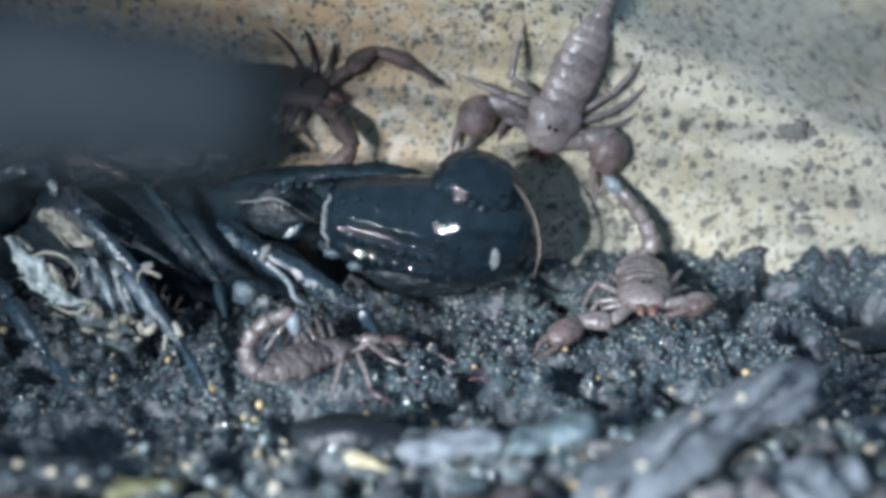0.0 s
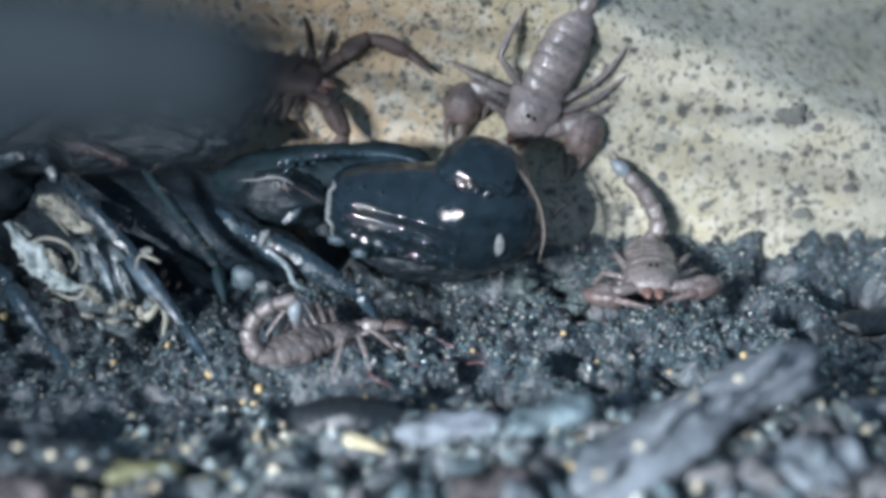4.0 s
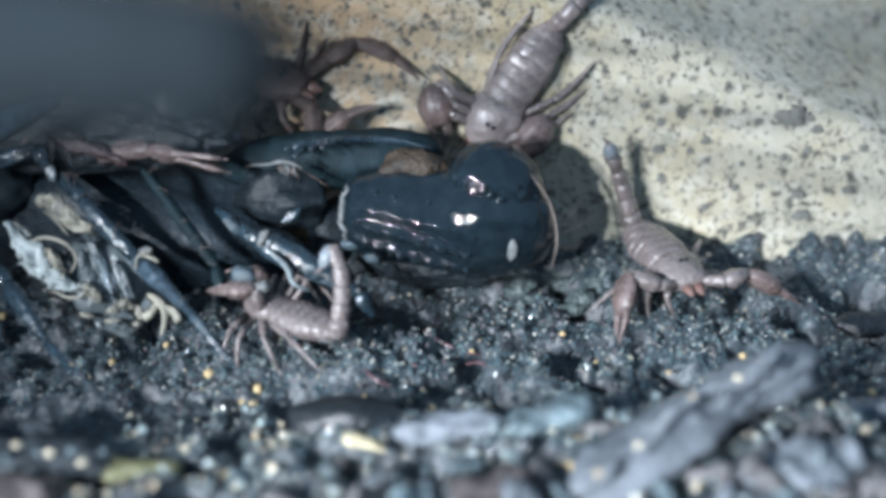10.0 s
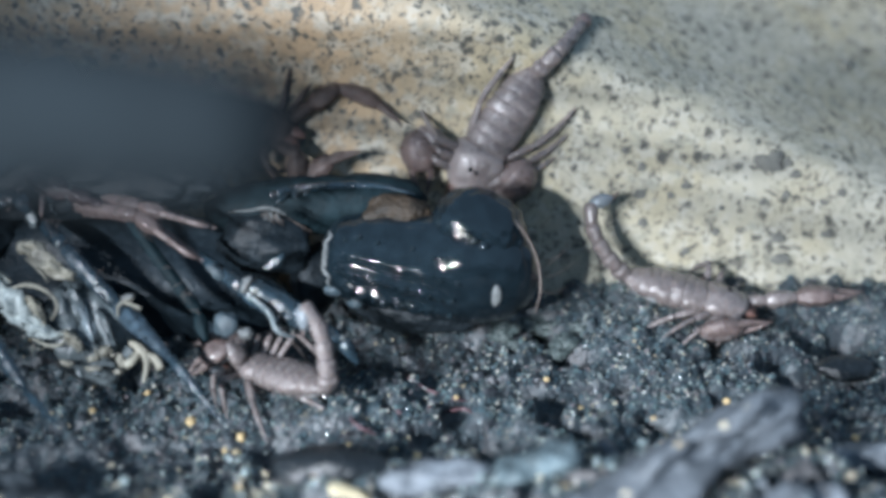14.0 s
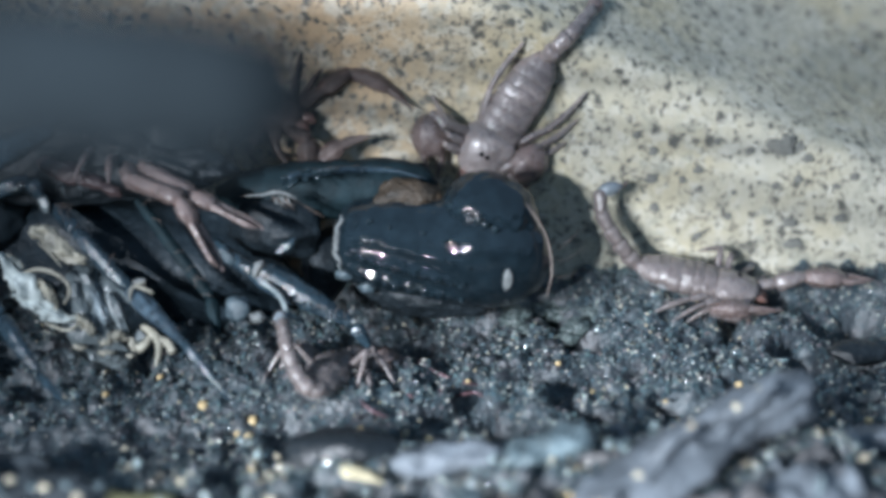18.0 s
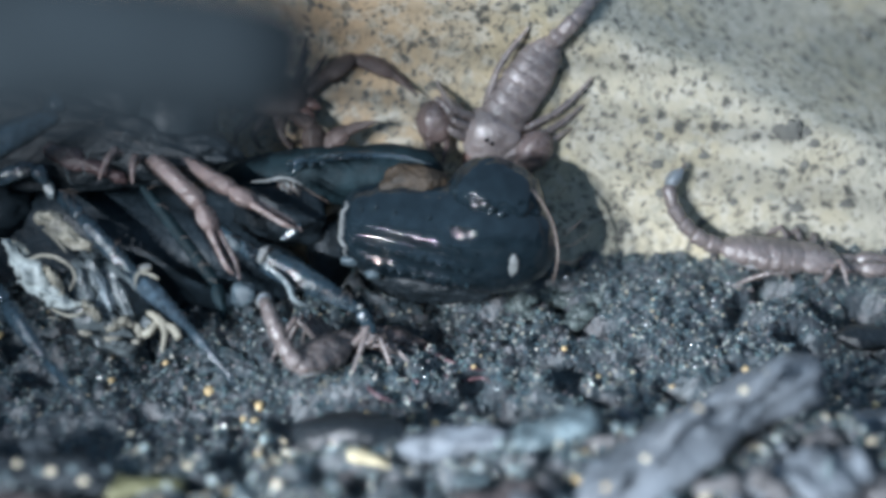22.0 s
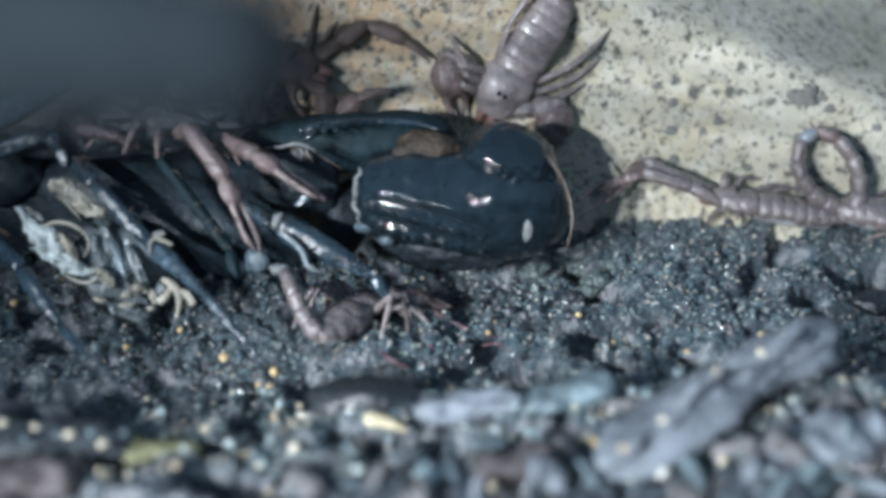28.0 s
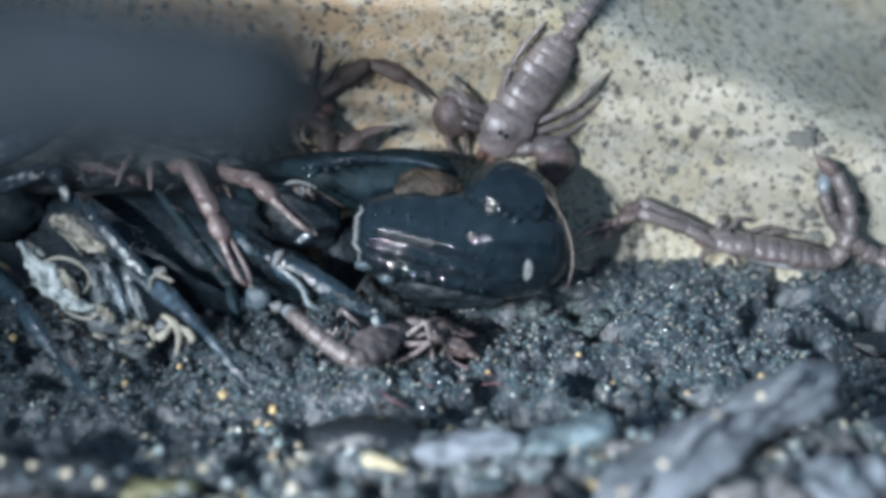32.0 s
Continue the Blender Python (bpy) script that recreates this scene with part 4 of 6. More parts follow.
# ---- torn prey beside the adult ----
def prey():
    root = new("torn_insect")
    root.location = on_ground(190, 590)
    tagged(root, "torn pale husk of an eaten insect under the adult's legs", "insect")
    inv = Matrix.Translation(-root.location)
    TO_EYE = -AWAY

    def bit(name, me, px, py, d, ang, label=""):
        return link_part(name, me, root, inv @ aim(sight(px, py, d), view_dir(ang), TO_EYE), label)

    def ragged(name, chain, widths, material, label, seed):
        """A torn, crumpled sheet along a line of places, some tenths of a mm thick."""
        n, across = 22, 9
        pts = [inv @ sight(*c) for c in chain]
        verts, faces = [], []
        for side in (0, 1):
            for i in range(n):
                t = i / (n - 1) * (len(pts) - 1)
                k = min(int(t), len(pts) - 2)
                c = pts[k].lerp(pts[k + 1], t - k)
                w = widths[k] + (widths[k + 1] - widths[k]) * (t - k)
                way = (pts[k + 1] - pts[k]).normalized()
                cross = way.cross(TO_EYE).normalized()
                for q in range(across):
                    v = q / (across - 1) * 2 - 1
                    edge = 1 + 0.55 * abs(v) ** 3 * noise.noise((i * 0.55 + seed, 3.0 * (v > 0), 1.7)) + 0.2 * noise.noise((i * 1.7, v * 2 + seed, 4.0))
                    lift = 0.75 * noise.noise((i * 0.32 + seed, v * 1.8, 0.4)) + 0.6 * abs(noise.noise((i * 0.75, v * 3.4 + seed, 2.2))) + 0.3 * (1 - v * v)
                    verts.append(c + cross * (v * w * edge * MM) + TO_EYE * ((lift - 0.16 * side) * MM))
        o = n * across
        for i in range(n - 1):
            for q in range(across - 1):
                a = i * across + q
                faces.append((a, a + across, a + across + 1, a + 1))
                faces.append((o + a, o + a + 1, o + a + across + 1, o + a + across))
        rim = list(range(across)) + [i * across + across - 1 for i in range(1, n)] + [(n - 1) * across + q for q in range(across - 2, -1, -1)] + [i * across for i in range(n - 2, 0, -1)]
        faces += [(rim[k], rim[(k + 1) % len(rim)], o + rim[(k + 1) % len(rim)], o + rim[k]) for k in range(len(rim))]
        return link_part(name, as_mesh(name, verts, faces, material), root, None, label)

    bit("abdomen", blob("abdomen", (4.6, 3.7, 3.2), M_HUSK_GREY, 0.22, 1.3, 0.06, 3, 5), 200, 500, -1.6, -58, "grey-olive wrinkled abdomen")
    for k, (px, py, ang, L, m) in enumerate(((176, 455, -68, 1.8, M_HUSK_GREY), (193, 482, -66, 1.9, M_FOLD), (226, 500, -62, 2.2, M_HUSK_GREY), (214, 540, -40, 1.7, M_HUSK_GREY), (160, 470, -64, 1.5, M_HUSK_GREY))):
        bit("abdomen_fold", blob("abdomen_fold", (L, 0.5, 0.55), m, 0.4, 1.6, 0.2, 5 + k * 3.1, 4), px, py, -4.6, ang, "glossy grey fold of the abdomen")
    ragged("shred", ((20, 390, -4.6), (30, 412, -4.9), (46, 432, -5.2), (66, 452, -5.4), (72, 470, -5.4), (66, 484, -5.2)), (0.25, 0.45, 0.65, 1.25, 1.2, 0.5), M_HUSK, "crumpled pale shred of cuticle", 2.0)
    ragged("shred", ((42, 398, -5.0), (50, 404, -5.2), (60, 416, -5.2)), (0.12, 0.2, 0.12), M_HUSK, "crumpled pale shred of cuticle", 31.0)
    ragged("shred", ((82, 482, -5.2), (100, 490, -5.5), (118, 499, -5.6), (140, 508, -5.6), (158, 497, -5.4)), (0.5, 0.8, 0.6, 0.3, 0.15), M_HUSK, "crumpled pale shred of cuticle", 9.0)
    ragged("shred", ((88, 438, -5.2), (104, 456, -5.4), (112, 474, -5.4), (122, 490, -5.3)), (0.2, 0.45, 0.4, 0.2), M_HUSK_CREAM, "cream torn strip of cuticle", 41.0)
    ragged("shred", ((74, 350, -4.6), (100, 356, -4.8), (122, 378, -5.0), (142, 396, -5.0), (172, 404, -4.8)), (0.5, 0.75, 0.8, 0.6, 0.35), M_HUSK_CREAM, "cream torn strip of cuticle", 5.0)
    ragged("shred", ((154, 498, -5.6), (164, 508, -5.8), (174, 520, -5.8), (186, 534, -5.8)), (0.25, 0.45, 0.42, 0.2), M_HUSK_CREAM, "cream torn strip of cuticle", 14.0)
    ragged("shred", ((196, 548, -5.0), (214, 540, -5.1), (238, 530, -5.0)), (0.3, 0.5, 0.3), M_HUSK_CREAM, "cream torn strip of cuticle", 21.0)
    for chain, r in ((((30, 392, -5), (48, 402, -5.4), (60, 415, -5.6)), 0.14), (((62, 424, -5.6), (85, 418, -5.9), (112, 424, -6), (136, 442, -6), (140, 462, -6), (130, 480, -5.8)), 0.17), (((98, 512, -6), (125, 524, -6.2), (148, 522, -6.2), (158, 508, -6)), 0.13),
                     (((84, 372, -5.2), (104, 388, -5.2), (126, 414, -5.4)), 0.12), (((70, 530, -5.8), (95, 528, -5.8), (118, 532, -5.8)), 0.06)):
        pts = [inv @ sight(*c) for c in chain]
        link_part("fibre", tube("fibre", pts, [r * 0.6] + [r] * (len(pts) - 2) + [r * 0.4], M_HUSK_CREAM, 7), root, None, "pale curled fibre")
    rng = random.Random(17)
    for k in range(16):
        px, py = rng.uniform(130, 275), rng.uniform(525, 575)
        bit("shred", blob("shred", (rng.uniform(0.3, 0.7), rng.uniform(0.15, 0.3), 0.2), M_HUSK_CREAM if k % 3 == 0 else M_HUSK_GREY, 0.8, 2.0, 0.4, k * 1.9, 3), px, py, -5.0 + rng.uniform(-0.5, 0.4), rng.uniform(-80, 30), "crumpled shred of cuticle")
    for chain in (((268, 520, -4.8), (286, 530, -5.4), (298, 552, -6), (292, 590, -6.8)), ((290, 540, -5.6), (312, 548, -6), (322, 566, -6.4)), ((284, 534, -5.4), (272, 552, -5.8), (258, 560, -6.0))):
        pts = [inv @ sight(*c) for c in chain]
        link_part("leg", tube("leg", pts, (0.25, 0.4, 0.36, 0.14)[:len(pts)], M_HUSK_CREAM, 8), root, None, "pale broken leg")
    return root


prey()

# ---- the young scorpions ----
MESH = {}
SLAB_OUT = Vector((0, -math.cos(radians(12)), math.sin(radians(12))))
TAIL_LENGTH = (1.4, 1.45, 1.5, 1.6, 1.95, 2.2)
SHORT_ARM, LONG_ARM = (1.9, 2.1, 4.6), (2.6, 3.6, 4.6)
UPPER_LEG, LOWER_LEG = (1.8, 2.0, 2.2, 2.5), (2.1, 2.4, 2.8, 3.2)
HIPS = ((2.7, 1.15), (1.9, 1.3), (1.0, 1.35), (0.2, 1.25))
# where the feet of a resting young scorpion stand, in its own space on its left side
REST = ((4.6, 3.6), (2.6, 4.6), (-0.6, 5.0), (-3.2, 4.8))


def kept_mesh(key, make):
    if key not in MESH:
        MESH[key] = make()
    return MESH[key]


def place(p):
    """A place from two numbers (a bearing; on the soil or the slab, whichever is nearer), three (with a depth) or four (the last: mm off the slab)."""
    if len(p) == 3:
        return sight(*p)
    if len(p) == 4:
        return on_slab_face(p[0], p[1]) + SLAB_OUT * (p[3] * MM)
    low, back = on_ground(*p), on_slab_face(*p)
    return low if low.dot(AWAY) < back.dot(AWAY) else back


def young(label, cuticle=M_PINK, horn=M_PINK_DARK, pale_sting=False, slender=False, wide=1.0, arms=1.0, plump=0.0, legs=1.0, thick=1.0, stout=1.0, palm=1.0, gape=1.0, hook=0.0):
    """One young scorpion, its origin at the waist, head along +X and back along +Z."""
    root = new("young_scorpion")
    tagged(root, label, "scorpion", "young scorpions")
    reach = [v * arms for v in (LONG_ARM if slender else SHORT_ARM)]
    parts = {"root": root, "tail": [], "arm": {1: [], -1: []}, "leg": {1: [], -1: []}, "reach": reach, "legs": legs, "wide": wide}
    tag = "%s %.2f %d %.2f %.2f %.2f %.2f %.2f" % (cuticle.name, wide, slender, arms, plump, legs, stout, palm)

    def carapace():
        prof = [(-0.25, 1.15), (0.0, 1.6), (0.5, 1.78), (1.2, 1.82), (1.9, 1.74), (2.6, 1.58), (3.2, 1.36), (3.6, 1.12), (3.82, 0.7), (3.9, 0.3)]
        return lathe("carapace", [(x, r * wide) for x, r in prof], cuticle, 0.56, 28, 4, 0.05, 0.12, 0.18, 1.7)

    link_part("carapace", kept_mesh(tag + "carapace", carapace), root)
    for s in (1, -1):
        e = kept_mesh("eye", lambda: blob("eye", (0.2, 0.2, 0.2), M_EYE, 0, 1, 0, 0, 2))
        link_part("eye", e, root, Matrix.Translation((1.9 * MM, 0.26 * s * MM, 1.12 * wide * MM)), "glossy black eye")
        c = kept_mesh("mouthpart", lambda: lathe("mouthpart", [(0, 0.3), (0.3, 0.5), (0.9, 0.5), (1.3, 0.3), (1.6, 0.08)], M_RED, 0.8, 12))
        link_part("mouthpart", c, root, pose(3.3 * MM, 0.48 * s * MM, -0.05 * MM, 0, 12, 0), "reddish mouthpart")
    widths = [w * (wide + plump * math.sin(math.pi * (i + 1.5) / 8)) for i, w in enumerate((1.7, 1.82, 1.9, 1.9, 1.82, 1.65, 1.35))] + [0.8]
    x = -0.05
    for i in range(7):
        L = 1.0 if i < 6 else 1.2

        def plate(w=widths[i], nxt=widths[i + 1], L=L, i=i):
            return lathe("back_plate", [(-L - 0.14, nxt * 0.85), (-L - 0.05, nxt * 0.985), (-L * 0.75, nxt * 0.7 + w * 0.3), (-L * 0.4, nxt * 0.35 + w * 0.65), (-0.1, w * 1.0), (0.02, w * 0.97), (0.05, w * 0.7)], cuticle, 0.6, 26, 0, 0.0, 0.03, 0.12, w + i)

        link_part("back_plate", kept_mesh(tag + "plate%d" % i, plate), root, Matrix.Translation((x * MM, 0, 0)))
        x -= L
    parts["rump"] = x
    belly = kept_mesh(tag + "belly", lambda: lathe("belly", [(-6.7, 0.5), (-6.2, 1.1 * wide), (-4.5, 1.55 * wide), (-2.5, 1.68 * wide), (-0.8, 1.6 * wide), (0.2, 1.3 * wide), (0.8, 0.6)], M_BELLY, 0.55, 22, 0, 0, 0, 0.1))
    link_part("belly", belly, root, Matrix.Translation((0, 0, -0.42 * MM)), "pale soft skin of the belly")
    for i, L in enumerate(TAIL_LENGTH):
        if i < 5:
            w = (0.88 - 0.05 * i) * thick

            def ring(L=L, w=w):
                return lathe("tail_segment", [(-0.12, w * 0.5), (0.0, w * 0.74), (0.2, w * 0.9), (L * 0.45, w * 0.94), (L * 0.8, w * 1.03), (L * 0.95, w * 0.96), (L + 0.06, w * 0.7), (L + 0.12, w * 0.4)], cuticle, 0.92, 16, 8, 0.07, 0.05, 0.08, L)

            parts["tail"].append(link_part("tail_segment", kept_mesh(cuticle.name + "tail%d %.2f" % (i, thick), ring), root))
        else:
            bulb_mat = M_PALE_STING if pale_sting else horn
            t = kept_mesh(bulb_mat.name + "bulb", lambda: lathe("sting_bulb", [(-0.1, 0.25), (0.05, 0.42), (0.45, 0.64), (1.0, 0.7), (1.5, 0.54), (1.85, 0.32), (2.05, 0.18)], bulb_mat, 0.95, 16))
            tel = link_part("sting_bulb", t, root, None, "pale bluish sting bulb" if pale_sting else "brown sting bulb")
            st = kept_mesh("sting", lambda: tube("sting", [Vector((1.9 * MM, 0, 0)), Vector((2.4 * MM, 0, -0.12 * MM)), Vector((2.8 * MM, 0, -0.5 * MM))], (0.22, 0.13, 0.03), M_PINK_DARK, 8))
            link_part("sting", st, tel, None, "brown curved sting")
            parts["tail"].append(tel)

    def bowed(me, length):
        """Bow a claw or finger sideways, as in a claw held closed and hooked."""
        for v in me.vertices:
            t = v.co.x / (length * MM)
            v.co.y += hook * 4 * t * (1 - t) * MM
        return me

    for s in (1, -1):
        a, b, c = reach
        me = kept_mesh(tag + "femur", lambda: lathe("arm_femur", [(-0.15, 0.3), (0.05, 0.48), (a * 0.4, 0.5), (a * 0.85, 0.58), (a, 0.5), (a + 0.15, 0.3)], cuticle, 0.85, 24, 6, 0.14, 0.0, 0.14))
        parts["arm"][s].append(link_part("arm_femur", me, root))
        me = kept_mesh(tag + "patella", lambda: lathe("arm_patella", [(-0.15, 0.35), (0.1, 0.6), (b * 0.2, 0.6 if slender else 0.84), (b * 0.5, 0.56 if slender else 0.8), (b * 0.85, 0.62), (b, 0.5), (b + 0.12, 0.3)], cuticle, 0.85, 24, 6, 0.14, 0.0, 0.14))
        parts["arm"][s].append(link_part("arm_patella", me, root))
        w, k, h = (0.64 if slender else 1.05) * palm, c / 4.6, (0.62 if slender else 1.0)
        me = kept_mesh(horn.name + tag + "claw", lambda: bowed(lathe("claw", [(-0.15, 0.35), (0.08, 0.62 * w), (0.6 * k * h, 1.0 * w), (1.3 * k * h, 1.16 * w), (2.0 * k * h, 1.06 * w), (2.5 * k * h, 0.8 * w), (2.75 * k * h, 0.4 * w)], horn, 0.7, 24, 6, 0.12, 0.0, 0.12), c))
        claw = link_part("claw", me, root, None, "keeled reddish claw")
        for g, tip in ((1, 4.7), (-1, 4.4)):
            def finger(g=g, tip=tip):
                pts = [Vector((v * k * MM, g * q * gape * MM, 0)) for v, q in ((2.1 * h, 0.36 * w), (2.1 * h + 0.8, 0.58 * w), (3.7, 0.42), (tip, 0.08))]
                return bowed(tube("finger", pts, (0.5 * w, 0.32 * h, 0.2, 0.05), horn, 9), c)
            link_part("finger", kept_mesh(horn.name + tag + "finger%d" % g, finger), claw)
        parts["arm"][s].append(claw)
        for i in range(4):
            u, v = UPPER_LEG[i] * legs, LOWER_LEG[i] * legs
            me = kept_mesh(tag + "upper%d" % i, lambda u=u: lathe("upper_leg", [(-0.15, 0.2 * stout), (0.05, 0.36 * stout), (u * 0.4, 0.40 * stout), (u * 0.85, 0.32 * stout), (u + 0.08, 0.2 * stout)], cuticle, 0.75, 10, 0, 0, 0.06))
            upper = link_part("upper_leg", me, root)
            me = kept_mesh(tag + "lower%d" % i, lambda v=v: tube("lower_leg", [Vector((q * v * MM, 0, h * MM)) for q, h in ((-0.04, 0), (0.3, 0.1), (0.55, 0.08), (0.8, -0.02), (1.0, -0.12))], [stout * v for v in (0.24, 0.27, 0.2, 0.14, 0.06)], cuticle, 8))
            lower = link_part("lower_leg", me, root)
            parts["leg"][s].append((upper, lower))
    return parts


def stance(body, nose, tail, left, right, feet):
    """How a young scorpion holds itself: places of its waist and of what its head, tail joints, arm joints and feet point to."""
    return {"body": place(body), "nose": place(nose), "tail": [place(p) for p in tail], "arm": {1: [place(p) for p in left], -1: [place(p) for p in right]}, "feet": {k: place(p) for k, p in feet.items()}}


def act(parts, back, rows, size=1.0, arched=0.9, splay=0.45):
    """Key a young scorpion from stance to stance; its segments keep their lengths and only turn in their joints."""
    root = parts["root"]
    root.scale = (size, size, size)
    grow = Matrix.Scale(size, 4)
    u = size * MM

    def whole(st):
        m = aim(st["body"], st["nose"] - st["body"], back)
        feet = []
        for s in (1, -1):
            for i, (fx, fy) in enumerate(REST):
                feet.append(st["feet"].get((s, i)) or m @ Vector((fx * u, s * fy * u, -1.5 * u)))
        return [st["body"], st["nose"], *st["tail"], *st["arm"][1], *st["arm"][-1], *feet]

    held = [(t, whole(st)) for t, st in rows]
    times = []
    for (ta, a), (tb, b) in zip(held, held[1:]):
        n = max(1, min(10, math.ceil((tb - ta) / 0.1))) if any((p - q).length > 1e-6 for p, q in zip(a, b)) else 1
        for k in range(n):
            w = k / n
            w2 = w * w * (3 - 2 * w)
            times.append((ta + (tb - ta) * w, [p.lerp(q, w2) for p, q in zip(a, b)]))
    times.append(held[-1])
    keys = {}

    def bent(way, direction, up):
        """Turn a joint's frame the shortest way to the new direction."""
        q = way.rotation_difference(direction)
        return direction, q @ up

    for t, pts in times:
        m = aim(pts[0], pts[1] - pts[0], back)
        full = m @ grow
        inv = full.inverted()
        ax, ay, az = (m.to_3x3().col[k].copy() for k in range(3))
        keys.setdefault("root", [root, []])[1].append((t, m))

        def lay(key, ob, joint, way, up):
            keys.setdefault(key, [ob, []])[1].append((t, inv @ aim(joint, way, up)))

        joint, way, up = full @ Vector(((parts["rump"] + 0.15) * MM, 0, 0)), -ax, az
        for i, ob in enumerate(parts["tail"]):
            direction = (pts[2 + i] - joint)
            direction = direction.normalized() if direction.length > 0.4 * u else way
            way, up = bent(way, direction, up)
            lay(("tail", i), ob, joint, way, up)
            joint = joint + way * (TAIL_LENGTH[i] * u)
        for s, o in ((1, 8), (-1, 11)):
            joint, way, up = full @ Vector((3.0 * MM, 0.95 * s * MM, -0.1 * MM)), ax, az
            for i, ob in enumerate(parts["arm"][s]):
                direction = (pts[o + i] - joint)
                direction = direction.normalized() if direction.length > 0.4 * u else way
                way, up = bent(way, direction, up)
                lay(("arm", s, i), ob, joint, way, up)
                joint = joint + way * (parts["reach"][i] * u)
            for i, (upper, lower) in enumerate(parts["leg"][s]):
                hip = full @ Vector((HIPS[i][0] * MM, s * HIPS[i][1] * parts["wide"] * MM, -0.35 * MM))
                foot = pts[14 + (0 if s == 1 else 4) + i]
                a, b = UPPER_LEG[i] * parts["legs"] * u, LOWER_LEG[i] * parts["legs"] * u
                span = foot - hip
                d = max(abs(a - b) * 1.05, min(span.length, (a + b) * 0.985))
                way = span.normalized()
                lift = az * arched + ay * (s * splay)
                lift = (lift - way * lift.dot(way)).normalized()
                k = (a * a + d * d - b * b) / (2 * d)
                knee = hip + way * k + lift * math.sqrt(max(0.0, a * a - k * k))
                lay(("upper", s, i), upper, hip, knee - hip, lift)
                lay(("lower", s, i), lower, knee, hip + way * d - knee, lift)
    for ob, r in keys.values():
        clean = []
        for t, m in r:
            if not clean or frame(t) > frame(clean[-1][0]):
                clean.append((t, m))
        walk(ob, clean)


on_slab = young("pinkish-brown young scorpion clinging to the cream slab", M_PINK, wide=1.18, arms=1.2, plump=-0.16, legs=1.35, thick=0.8, stout=1.1, palm=1.2)
in_gap = young("dark young scorpion reaching a curved brown claw across the slab", M_PINK_SHADED, M_UMBER, arms=1.25, palm=0.7, gape=0.3, hook=0.75)
by_legs = young("young scorpion with a pale sting bulb beside the adult's legs", M_PINK_PALE, pale_sting=True, plump=0.12, legs=1.45)
wanderer = young("young scorpion with raised tail walking along the slab's foot", M_PINK_GREY, M_PINK_DARK, True, False, 1.25, 1.3, legs=1.15)
climber = young("young scorpion climbing over the adult's legs", M_PINK_DARK, M_PINK_DARK, False, True, arms=1.1)
comer = young("young scorpion with outstretched claws at the slab's foot", M_PINK_GREY, M_PINK_DARK, False, True, 0.95, 1.15)


